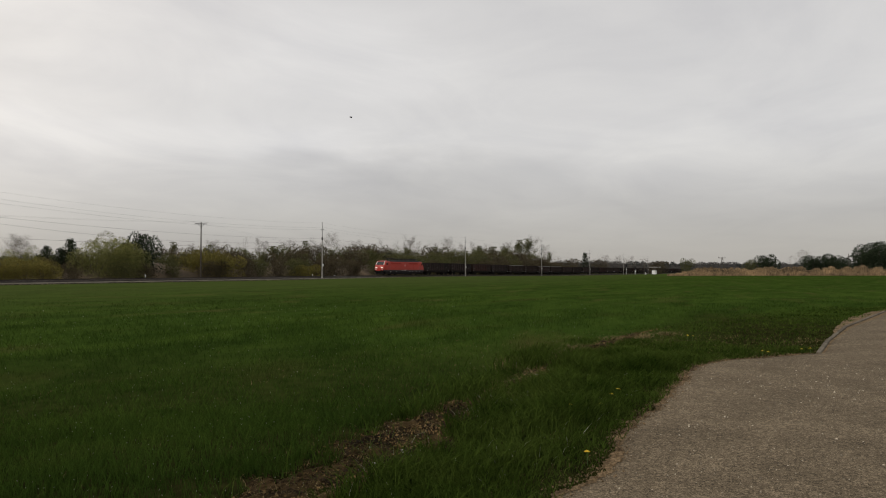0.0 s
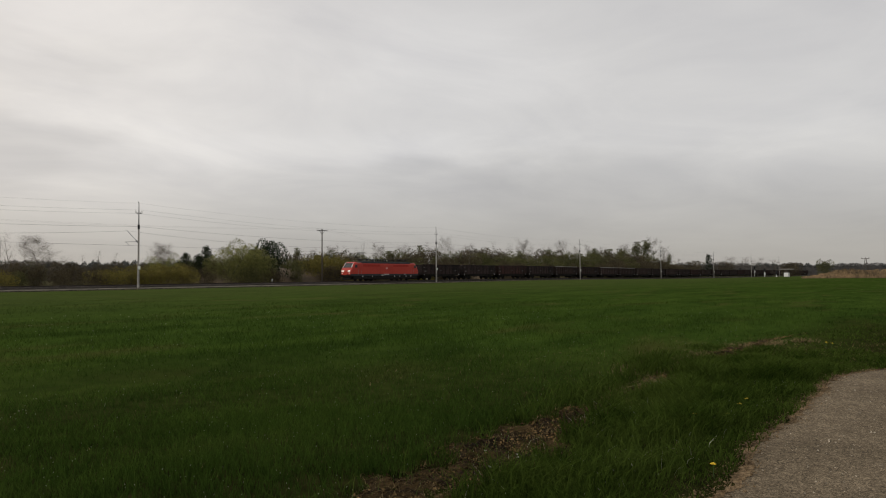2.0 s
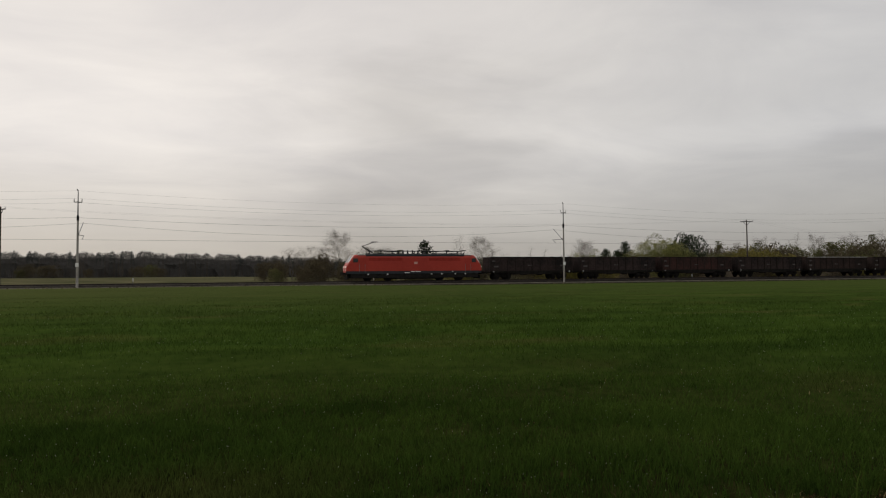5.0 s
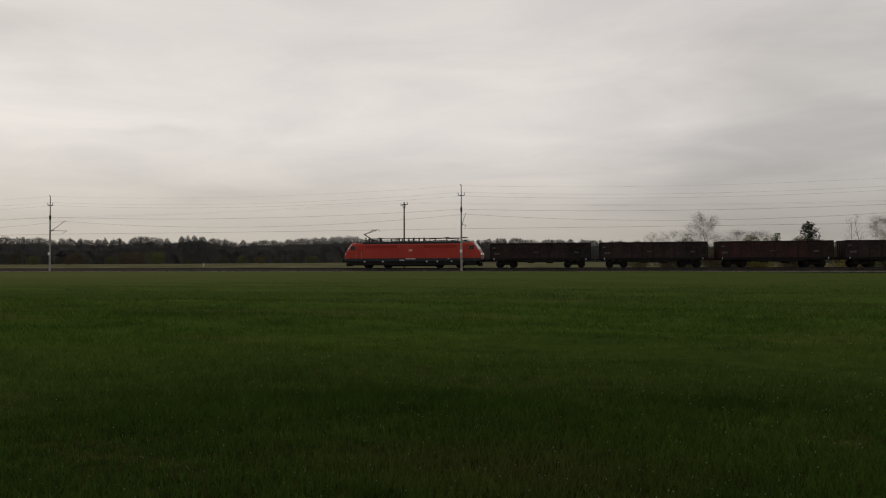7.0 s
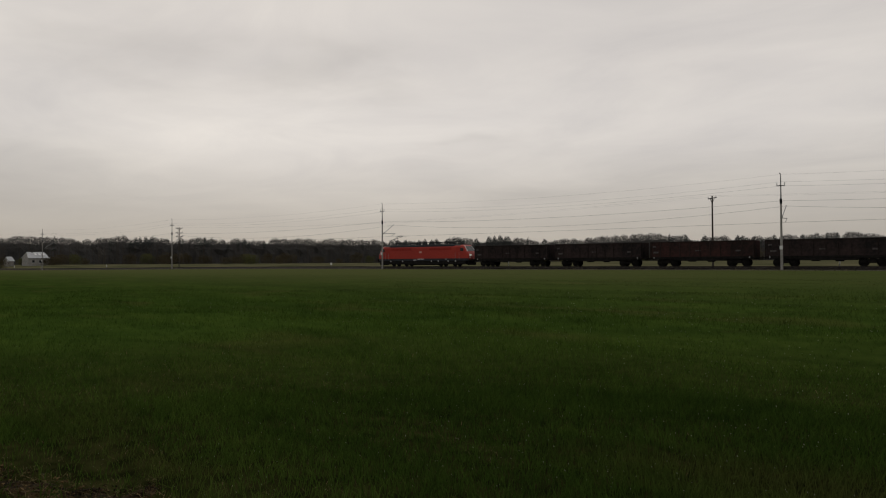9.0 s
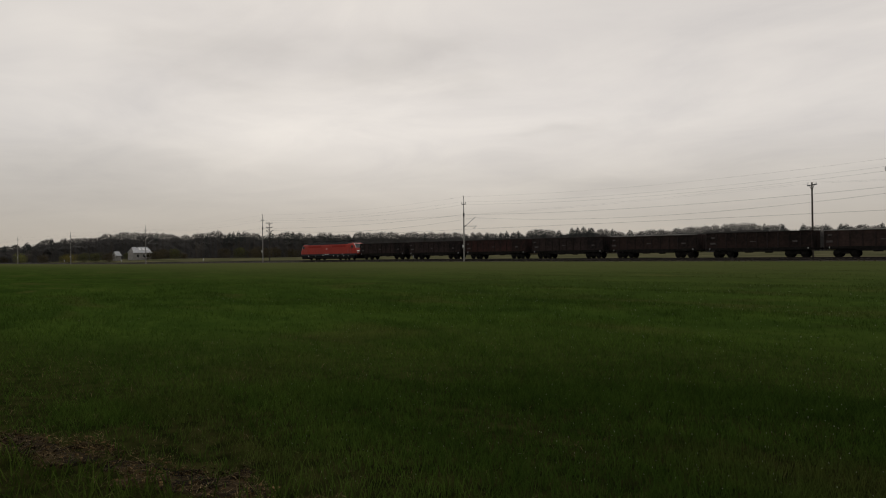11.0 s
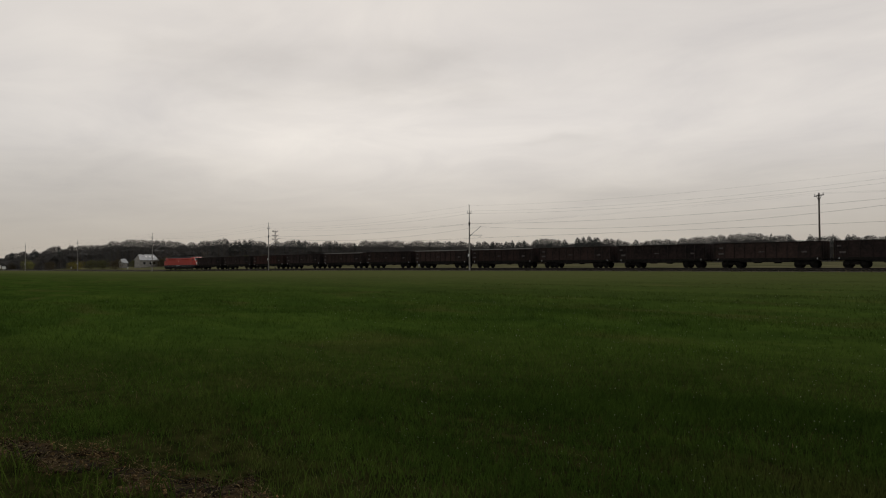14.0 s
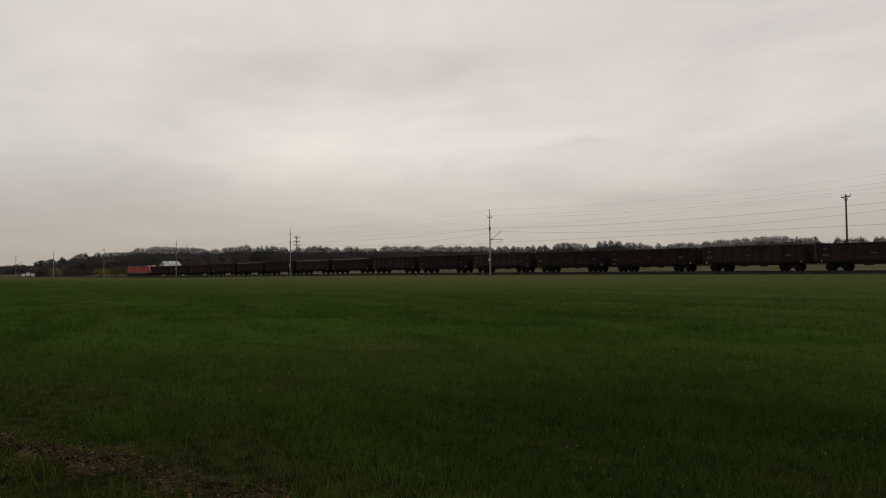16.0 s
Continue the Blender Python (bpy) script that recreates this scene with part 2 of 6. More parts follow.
DARKSTEEL = material("dark_steel", (0.010, 0.010, 0.011), (0.026, 0.026, 0.028), 0.7, 2.0, gloss=0.15)
WIRE = material("weathered_wire", (0.035, 0.034, 0.033), (0.07, 0.068, 0.066), 0.7, 1.0, metal=0.2)
RUST = material("rusty_brown_paint", (0.022, 0.0175, 0.0165), (0.056, 0.035, 0.030), 0.92, 0.32, each=0.25, gloss=0.1, spread=(0.40, 0.66))
RUSTRED = material("rusty_red_paint", (0.023, 0.0165, 0.0155), (0.066, 0.029, 0.025), 0.92, 0.32, each=0.25, gloss=0.1, spread=(0.42, 0.68))
RUSTDARK = material("sooty_brown_paint", (0.019, 0.0165, 0.0165), (0.054, 0.037, 0.034), 0.94, 0.32, each=0.25, gloss=0.08, spread=(0.40, 0.66))
TIMBER = material("creosoted_timber", (0.035, 0.028, 0.022), (0.085, 0.07, 0.055), 0.9, 3.0)
BARK = material("bark", (0.045, 0.036, 0.028), (0.11, 0.09, 0.07), 0.95, 3.0)
TWIG = thin(material("bare_twigs", (0.095, 0.082, 0.066), (0.175, 0.152, 0.124), 0.95, 0.4, island=0.3), 0.3)
LEAF_OLIVE = thin(material("olive_leaves", (0.050, 0.055, 0.024), (0.150, 0.148, 0.062), 0.9, 0.3, island=0.3, each=0.42), 0.35)
LEAF_GREEN = thin(material("spring_leaves", (0.105, 0.112, 0.036), (0.27, 0.265, 0.095), 0.9, 0.3, island=0.3, each=0.25), 0.35)
LEAF_YELLOW = thin(material("yellow_blossom_leaves", (0.105, 0.092, 0.028), (0.27, 0.232, 0.066), 0.9, 0.3, island=0.3, each=0.25), 0.35)
LEAF_BROWN = thin(material("brown_brush", (0.048, 0.040, 0.026), (0.135, 0.112, 0.068), 0.95, 0.3, island=0.22, each=0.42), 0.3)
NEEDLES = thin(material("pine_needles", (0.018, 0.027, 0.016), (0.046, 0.058, 0.032), 0.9, 0.4, island=0.35), 0.15)
# distant woods: the air's haze is mixed into these lifted, greyed colours
FOREST = thin(material("hazy_far_wood", (0.078, 0.076, 0.073), (0.116, 0.111, 0.105), 0.95, 0.05, island=0.2), 0.25)
FORESTDARK = thin(material("hazy_far_pines", (0.050, 0.055, 0.053), (0.076, 0.080, 0.076), 0.95, 0.05, island=0.2), 0.2)
REED = material("dry_reeds", (0.050, 0.037, 0.020), (0.33, 0.225, 0.118), 0.9, 0.10, island=0.35, spread=(0.36, 0.62))
DRYMOUND = material("dry_earth_bank", (0.036, 0.026, 0.014), (0.120, 0.084, 0.046), 0.95, 0.45, bump=0.1, bump_scale=2)
METALROOF = material("pale_sheet_roof", (0.34, 0.35, 0.36), (0.46, 0.47, 0.48), 0.45, 1.0, metal=0.2)
RENDERWALL = material("grey_wall_render", (0.24, 0.23, 0.21), (0.36, 0.34, 0.31), 0.9, 1.0)
YELLOW = material("dandelion_yellow", (0.7, 0.5, 0.02), (0.85, 0.62, 0.04), 0.7, 20.0)
STEM = material("flower_stem", (0.05, 0.10, 0.02), (0.08, 0.14, 0.03), 0.7, 10.0)


def ground_material():
    """Young crop up to the railway, pale rough meadow beyond it."""
    m = field_tone(material("field_ground", (0.02, 0.04, 0.006), (0.05, 0.08, 0.01), 0.95, 0.07, bump=0.05, bump_scale=2.5, gloss=0.0), 0.98)
    nt = m.node_tree
    n, link = nt.nodes.new, nt.links.new
    b = nt.nodes["Principled BSDF"]
    green = b.inputs["Base Color"].links[0].from_socket
    co = n("ShaderNodeTexCoord")
    sep = n("ShaderNodeSeparateXYZ")
    link(co.outputs["Object"], sep.inputs[0])
    tx = n("ShaderNodeTexNoise")
    tx.inputs["Scale"].default_value, tx.inputs["Detail"].default_value = 0.09, 5
    link(co.outputs["Object"], tx.inputs["Vector"])
    ramp = n("ShaderNodeValToRGB")
    ramp.color_ramp.elements[0].position, ramp.color_ramp.elements[1].position = 0.35, 0.65
    ramp.color_ramp.elements[0].color, ramp.color_ramp.elements[1].color = (0.052, 0.058, 0.028, 1), (0.125, 0.114, 0.066, 1)
    link(tx.outputs[0], ramp.inputs[0])
    wob = n("ShaderNodeMath")
    wob.operation = "MULTIPLY_ADD"
    link(tx.outputs[0], wob.inputs[0])
    wob.inputs[1].default_value = 1.5
    def maths(op, a, b):
        q = n("ShaderNodeMath")
        q.operation = op
        for k, value in enumerate((a, b)):
            if isinstance(value, float):
                q.inputs[k].default_value = value
            else:
                link(value, q.inputs[k])
        return q.outputs[0]

    west = maths("SUBTRACT", -58.0, sep.outputs[0])
    curve = maths("MULTIPLY", maths("ADD", west, maths("SQRT", maths("ADD", maths("MULTIPLY", west, west), 625.0), 0.0)), 0.02)
    link(maths("ADD", sep.outputs[1], curve), wob.inputs[2])
    edge = n("ShaderNodeMapRange")
    edge.inputs[1].default_value, edge.inputs[2].default_value = 88.3, 89.2
    link(wob.outputs[0], edge.inputs[0])
    mix = n("ShaderNodeMix")
    mix.data_type = "RGBA"
    link(edge.outputs[0], mix.inputs[0])
    # within 17 m the ground turns to earth, darkened for shade between blades
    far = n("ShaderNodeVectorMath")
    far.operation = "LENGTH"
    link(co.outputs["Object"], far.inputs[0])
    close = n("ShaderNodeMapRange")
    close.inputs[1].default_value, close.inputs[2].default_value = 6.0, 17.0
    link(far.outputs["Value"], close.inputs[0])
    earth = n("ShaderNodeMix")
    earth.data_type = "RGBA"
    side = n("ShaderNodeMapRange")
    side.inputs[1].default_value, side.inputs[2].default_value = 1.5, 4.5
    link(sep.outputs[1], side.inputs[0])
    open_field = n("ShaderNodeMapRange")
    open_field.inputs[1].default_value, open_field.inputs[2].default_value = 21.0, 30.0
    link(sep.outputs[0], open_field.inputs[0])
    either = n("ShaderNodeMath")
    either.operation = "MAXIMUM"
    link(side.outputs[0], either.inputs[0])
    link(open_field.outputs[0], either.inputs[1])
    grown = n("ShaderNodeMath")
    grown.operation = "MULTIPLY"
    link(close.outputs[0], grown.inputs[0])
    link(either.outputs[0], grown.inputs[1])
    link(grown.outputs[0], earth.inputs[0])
    shaded_earth = n("ShaderNodeValToRGB")
    shaded_earth.color_ramp.elements[0].position, shaded_earth.color_ramp.elements[1].position = 0.35, 0.65
    shaded_earth.color_ramp.elements[0].color, shaded_earth.color_ramp.elements[1].color = (0.009, 0.0110, 0.0032, 1), (0.030, 0.031, 0.0098, 1)
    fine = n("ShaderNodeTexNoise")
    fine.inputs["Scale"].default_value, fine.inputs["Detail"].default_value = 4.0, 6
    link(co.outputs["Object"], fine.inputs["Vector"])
    link(fine.outputs[0], shaded_earth.inputs[0])
    link(shaded_earth.outputs[0], earth.inputs[6])
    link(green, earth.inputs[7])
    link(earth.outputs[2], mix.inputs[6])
    link(ramp.outputs[0], mix.inputs[7])
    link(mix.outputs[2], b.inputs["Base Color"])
    return m


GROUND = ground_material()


def speckle(m, scale, amount):
    """Light and dark chips of aggregate in the surface."""
    nt = m.node_tree
    b = nt.nodes["Principled BSDF"]
    base = b.inputs["Base Color"].links[0].from_socket
    vo, hsv, rng, co = (nt.nodes.new(k) for k in ("ShaderNodeTexVoronoi", "ShaderNodeHueSaturation", "ShaderNodeMapRange", "ShaderNodeTexCoord"))
    vo.inputs["Scale"].default_value = scale
    nt.links.new(co.outputs["Object"], vo.inputs["Vector"])
    sep = nt.nodes.new("ShaderNodeSeparateColor")
    nt.links.new(vo.outputs["Color"], sep.inputs[0])
    nt.links.new(sep.outputs[0], rng.inputs[0])
    rng.inputs[3].default_value, rng.inputs[4].default_value = 1 - amount, 1 + amount
    nt.links.new(rng.outputs[0], hsv.inputs["Value"])
    nt.links.new(base, hsv.inputs["Color"])
    nt.links.new(hsv.outputs[0], b.inputs["Base Color"])


speckle(ASPHALT, 45, 0.3)
speckle(ASPHALT, 110, 0.6)
speckle(SANDY, 70, 0.4)
speckle(SHADED_BALLAST, 9, 0.5)

# ---- building helpers ----


def smooth(a, b, x):
    t = np.clip((x - a) / (b - a), 0, 1)
    return t * t * (3 - 2 * t)


def rail_top(x):
    return 0.25 + 0.62 * smooth(-245, -90, x) * (1 - smooth(140, 310, x))


def bend(x):
    """How far the railway has curved towards the road: nothing in the east, a steady slant in the west."""
    w = -58.0 - x
    return 0.02 * (w + np.sqrt(w * w + 625.0))


def ground_z(x, y):
    """The lie of the land: level by the road, a low rise under the railway, a higher meadow behind it."""
    bank = rail_top(x) - 0.47 - 0.20 * smooth(5, 35, x) * smooth(150, 95, x)
    v = y + bend(x)
    z = bank * smooth(12, 84, v) * (1 - smooth(130, 400, v) * 0.5)
    z = z + 0.5 * smooth(98, 150, v) + 1.0 * smooth(140, 370, np.hypot(x, y)) * smooth(96, 135, v) * smooth(80, -20, x)
    near = smooth(45, 12, np.hypot(x, y))
    z = z + 0.055 * np.sin(y * 0.95 + 0.10 * x + 1.4 * np.sin(x * 0.15)) * (0.6 + 0.4 * np.sin(x * 0.11 + y * 0.07 + 1.0)) * smooth(5.5, 10, y) * smooth(74, 50, y) * smooth(70, 45, np.abs(x))
    return z + near * (0.03 * np.sin(x * 0.9 + y * 0.4) * np.sin(y * 1.1 - x * 0.3)) * smooth(2.2, 4.0, y)


def mesh_of(name, verts, faces, mat, shade=False):
    me = bpy.data.meshes.new(name)
    me.from_pydata([tuple(v) for v in verts] if not isinstance(verts, np.ndarray) else verts.tolist(), [], faces if isinstance(faces, list) else faces.tolist())
    me.materials.append(mat)
    if shade:
        me.polygons.foreach_set("use_smooth", [True] * len(me.polygons))
    me.update()
    return me


def part(name, bm, mat, parent=None, label=""):
    """Links a bmesh or a mesh as one object under a thing or a part."""
    if isinstance(bm, bmesh.types.BMesh):
        me = bpy.data.meshes.new(name)
        bm.to_mesh(me)
        bm.free()
        me.materials.append(mat)
    else:
        me = bm
    ob = new(name, me)
    if parent:
        ob.parent = parent
    return tagged(ob, label)


def block(bm, x0, x1, y0, y1, z0, z1, bevel=0.0):
    r = bmesh.ops.create_cube(bm, size=1, matrix=Matrix.Translation(((x0 + x1) / 2, (y0 + y1) / 2, (z0 + z1) / 2)) @ Matrix.Diagonal((x1 - x0, y1 - y0, z1 - z0, 1)))
    if bevel:
        es = list({e for v in r["verts"] for e in v.link_edges})
        bmesh.ops.bevel(bm, geom=es, offset=bevel, segments=1, affect="EDGES", clamp_overlap=True)
    return bm


def rod(bm, a, b, r0, r1=None, sides=6):
    a, b = Vector(a), Vector(b)
    d = b - a
    m = Matrix.Translation((a + b) / 2) @ d.to_track_quat("Z", "Y").to_matrix().to_4x4()
    bmesh.ops.create_cone(bm, cap_ends=sides > 4, segments=sides, radius1=r0, radius2=r0 if r1 is None else r1, depth=d.length, matrix=m)
    return bm


def fresh():
    return bmesh.new()


def tube_mesh(name, points, radius, mat, sides=4):
    """A thin tube along a line of points."""
    verts, faces = [], []
    for k, p in enumerate(points):
        a, b = Vector(points[max(k - 1, 0)]), Vector(points[min(k + 1, len(points) - 1)])
        d = (b - a).normalized()
        u = d.cross(Vector((0, 0, 1))).normalized()
        w = u.cross(d)
        for s in range(sides):
            t = math.tau * s / sides
            verts.append(tuple(Vector(p) + radius * (math.cos(t) * u + math.sin(t) * w)))
        if k:
            o = (k - 1) * sides
            for s in range(sides):
                faces.append((o + s, o + (s + 1) % sides, o + sides + (s + 1) % sides, o + sides + s))
    return mesh_of(name, verts, faces, mat)


# ---- ground, road, track bed ----
def spaced(*spans):
    out = []
    for a, b, k in spans:
        out += list(np.linspace(a, b, k, endpoint=False))
    return np.array(out + [spans[-1][1]])


def sheet(name, xs, ys, height, mat, label, category="ground"):
    X, Y = np.meshgrid(xs, ys)
    Z = height(X, Y)
    v = np.stack([X, Y, Z], -1).reshape(-1, 3)
    w = len(xs)
    i = (np.arange(len(ys) - 1)[:, None] * w + np.arange(w - 1)[None]).ravel()
    f = np.stack([i, i + 1, i + w + 1, i + w], -1)
    return tagged(new(name, mesh_of(name, v, f, mat, True)), label, category, kind="structure")


xs = spaced((-3000, -600, 12), (-600, -120, 30), (-120, -70, 18), (-70, -30, 40), (-30, 30, 100), (30, 70, 40), (70, 120, 18), (120, 600, 30), (600, 3000, 12))
ys = spaced((-3000, -100, 8), (-100, -6, 10), (-6, 20, 64), (20, 84, 90), (84, 105, 42), (105, 160, 25), (160, 600, 16), (600, 3000, 8))
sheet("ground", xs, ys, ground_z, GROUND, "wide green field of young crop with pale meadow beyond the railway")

# road edge seen from where the camera stands; the road lies on the near side of it
ROAD = [(-40, 0.9), (-14, 0.75), (-6, 0.85), (0, 1.25), (4.63, 1.57), (5.36, 1.53), (6.82, 1.6), (7.71, 1.62), (9.52, 1.62), (11.9, 1.7),
        (13.09, 1.25), (14.94, -0.24), (17.5, -0.45), (22.0, -0.99), (30.6, -2.64), (45, -7.5), (70, -20)]
RX, RY = np.array([p[0] for p in ROAD]), np.array([p[1] for p in ROAD])


def road_edge(x):
    return np.interp(x, RX, RY)


def build_road():
    x = np.concatenate([np.arange(-40, -8, 0.3), np.arange(-8, 16, 0.05), np.arange(16, 30, 0.2), np.arange(30, 70, 1.0)])
    rng = np.random.default_rng(4)
    jag = sum(np.convolve(rng.normal(0, a * math.sqrt(k), len(x) + 2 * k), np.ones(k) / k, "same")[k:-k] for a, k in ((0.010, 5), (0.028, 14), (0.05, 34)))
    jag[(x > 14.9)] *= 0.1
    e = road_edge(x) + jag
    rows = [e, e - 0.25, e - 1.2, e - 3.2, e - 6.5, e - 9.0]
    z = [0.004, 0.028, 0.04, 0.05, 0.04, 0.004]
    v = np.concatenate([np.stack([x, r, np.full_like(x, h)], -1) for r, h in zip(rows, z)])
    w = len(x)
    f = [(k * w + i, k * w + i + 1, (k + 1) * w + i + 1, (k + 1) * w + i) for k in range(len(rows) - 1) for i in range(w - 1)]
    f = [q[::-1] for q in f]
    tagged(new("road", mesh_of("road", v, f, ASPHALT, True)), "worn grey-brown asphalt road with crumbling edge", "road", kind="structure")
    # sandy crumbled margin
    out = 0.02 + np.abs(sum(np.convolve(rng.normal(0, a * math.sqrt(k), len(x) + 2 * k), np.ones(k) / k, "same")[k:-k] for a, k in ((0.020, 9), (0.05, 30))))
    out = out + 0.5 * smooth(17, 27, x)
    m = (x > -20) & (x < 60)
    xx, ee, oo = x[m], e[m], out[m]
    height = z
    v = np.concatenate([np.stack([xx, ee + oo, np.full_like(xx, 0.006)], -1), np.stack([xx, ee + 0.01, np.full_like(xx, 0.012)], -1), np.stack([xx, ee - 0.02 - oo * 0.3, 0.009 + 0.1 * (0.02 + oo * 0.3)], -1)])
    w = len(xx)
    f = [(k * w + i, (k + 1) * w + i, (k + 1) * w + i + 1, k * w + i + 1) for k in range(2) for i in range(w - 1)]
    # crumbs broken off the edge
    n = 5200
    cx = rng.uniform(1.5, 14.8, n)
    cy = np.interp(cx, x, e) + rng.normal(0.02, 0.07, n)
    r = 0.003 + 0.011 * rng.random(n) ** 3
    base = np.array([(1, 0, 0), (-0.5, 0.87, 0), (-0.5, -0.87, 0), (0, 0, 0.8), (0, 0, -0.5)])
    cv = np.stack([cx, cy, 0.014 + 0.1 * np.maximum(0, np.interp(cx, x, e) - cy) + r * 0.2], -1)[:, None] + (base[None] + rng.normal(0, 0.25, (n, 5, 3))) * r[:, None, None]
    tri = np.array([(0, 1, 3), (1, 2, 3), (2, 0, 3), (1, 0, 4), (2, 1, 4), (0, 2, 4)]).ravel()
    cf = ((np.arange(n) * 5)[:, None] + tri[None]).reshape(-1, 3)
    tagged(new("edge_gravel", mesh_of("edge_gravel", cv.reshape(-1, 3), cf, SANDY)), "crumbs of gravel and earth along the asphalt edge", "gravel", kind="stuff")
    # loose chips on the asphalt
    n = 5200
    cx = 2.2 * (13 / 2.2) ** rng.random(n)
    drop = rng.uniform(0.05, 6.0, n)
    cy = np.interp(cx, x, e) - drop
    r = (0.0022 + 0.0058 * rng.random(n) ** 3) * (0.7 + 0.10 * cx)
    cz = np.interp(drop, [0, 0.25, 1.2, 3.2, 6.5, 9.0], height) + r * 0.2
    cv = np.stack([cx, cy, cz], -1)[:, None] + (base[None] + rng.normal(0, 0.25, (n, 5, 3))) * r[:, None, None]
    cf = ((np.arange(n) * 5)[:, None] + tri[None]).reshape(-1, 3)
    tagged(new("road_chips", mesh_of("road_chips", cv.reshape(-1, 3), cf, CHIPS)), "small pale and dark chips lying on the asphalt", "gravel", kind="stuff")
    tagged(new("road_margin", mesh_of("road_margin", v, f, SANDY, True)), "sandy crumbled margin along the asphalt edge", "road margin", kind="structure")


build_road()


KERB = material("mossy_kerb", (0.07, 0.06, 0.044), (0.15, 0.13, 0.10), 0.9, 5.0, each=0.25, gloss=0.05)


def build_kerb():
    root = tagged(new("kerb"), "low worn concrete kerb along the road bend", "kerb", kind="structure")
    bm = block(fresh(), -0.48, 0.48, -0.045, 0.045, -0.1, 0.012, 0.012)
    me = bpy.data.meshes.new("kerb_stone")
    bm.to_mesh(me)
    bm.free()
    me.materials.append(KERB)
    x = 15.3
    while x < 34:
        y = float(road_edge(x))
        dy = float(road_edge(x + 0.3) - road_edge(x - 0.3)) / 0.6
        ob = new("kerb_stone", me)
        ob.parent = root
        ob.matrix_basis = pose(x, y + 0.05, 0.03, 0, 0, math.degrees(math.atan(dy)))
        x += 0.98 / math.hypot(1, dy)


build_kerb()

TRACK_Y = 92.0
PALEGRAVEL = material("pale_gravel", (0.07, 0.064, 0.052), (0.165, 0.15, 0.123), 0.95, 0.6, gloss=0.05)


def build_track():
    x = np.concatenate([np.arange(-900, -400, 20), np.arange(-400, 340, 8), np.arange(340, 1200, 30)])
    rt = rail_top(x)

    def sweep(name, prof, mat, label, parent=None):
        v = np.concatenate([np.stack([x, TRACK_Y - bend(x) + py, rt + pz], -1) for py, pz in prof])
        w = len(x)
        f = [(k * w + i, k * w + i + 1, (k + 1) * w + i + 1, (k + 1) * w + i) for k in range(len(prof) - 1) for i in range(w - 1)]
        return part(name, mesh_of(name, v, f, mat), mat, parent, label)

    bed = sweep("track_bed", [(-3.1, -0.66), (-1.9, -0.2), (1.9, -0.2), (3.1, -0.66)], SHADED_BALLAST, "")
    tagged(bed, "grey-brown ballast bed of a single railway track", "track bed", kind="structure")
    sweep("ballast_toe", [(-3.95, -1.05), (-3.4, -0.57)], SHADED_BALLAST, "", bed)
    sweep("ballast_shoulder", [(-3.45, -0.56), (-2.95, -0.41), (-2.4, -0.42)], PALEGRAVEL, "pale edge of the ballast", bed)
    for s in (-0.755, 0.755):
        sweep("rail", [(s - 0.07, -0.17), (s - 0.02, -0.13), (s - 0.035, -0.03), (s - 0.035, 0.0), (s + 0.035, 0.0), (s + 0.035, -0.03), (s + 0.02, -0.13), (s + 0.07, -0.17)], RAIL, "brown steel rail", bed)
    v, f = [], []
    for k, sx in enumerate(np.arange(-300, 340, 0.62)):
        z = float(rail_top(sx)) - 0.16
        o = len(v)
        for dx in (-0.13, 0.13):
            for dy in (-1.3, 1.3):
                for dz in (-0.12, 0.0):
                    v.append((sx + dx, TRACK_Y - float(bend(sx)) + dy, z + dz))
        f += [(o, o + 1, o + 3, o + 2), (o + 4, o + 6, o + 7, o + 5), (o + 1, o + 5, o + 7, o + 3), (o, o + 4, o + 5, o + 1), (o + 2, o + 3, o + 7, o + 6)]
    tagged(part("sleepers", mesh_of("sleepers", v, f, SLEEPER), SLEEPER, bed), kind="stuff")


build_track()

# ---- the train ----
PITCH, LOCO_LENGTH, WAGONS = 14.5, 19.58, 30


def front_x(t):
    """Where the locomotive's nose is along the curving track."""
    tangent = (137.8 - 24.837 * t + 0.11196 * t * t - 0.01104 * t ** 3) / TRACK_Y
    x = tangent * TRACK_Y
    for _ in range(12):
        x = tangent * (TRACK_Y - float(bend(x)))
    return x


def wheelset_mesh():
    bm = fresh()
    for s in (-1, 1):
        bmesh.ops.create_cone(bm, cap_ends=True, segments=18, radius1=0.46, radius2=0.46, depth=0.13, matrix=pose(0, s * 0.75, 0.46, 90))
        bmesh.ops.create_cone(bm, cap_ends=True, segments=18, radius1=0.5, radius2=0.5, depth=0.03, matrix=pose(0, s * 0.70, 0.46, 90))
    rod(bm, (0, -0.7, 0.46), (0, 0.7, 0.46), 0.08)
    me = bpy.data.meshes.new("wheelset")
    bm.to_mesh(me)
    bm.free()
    me.materials.append(UNDER)
    return me


WHEELSET = wheelset_mesh()


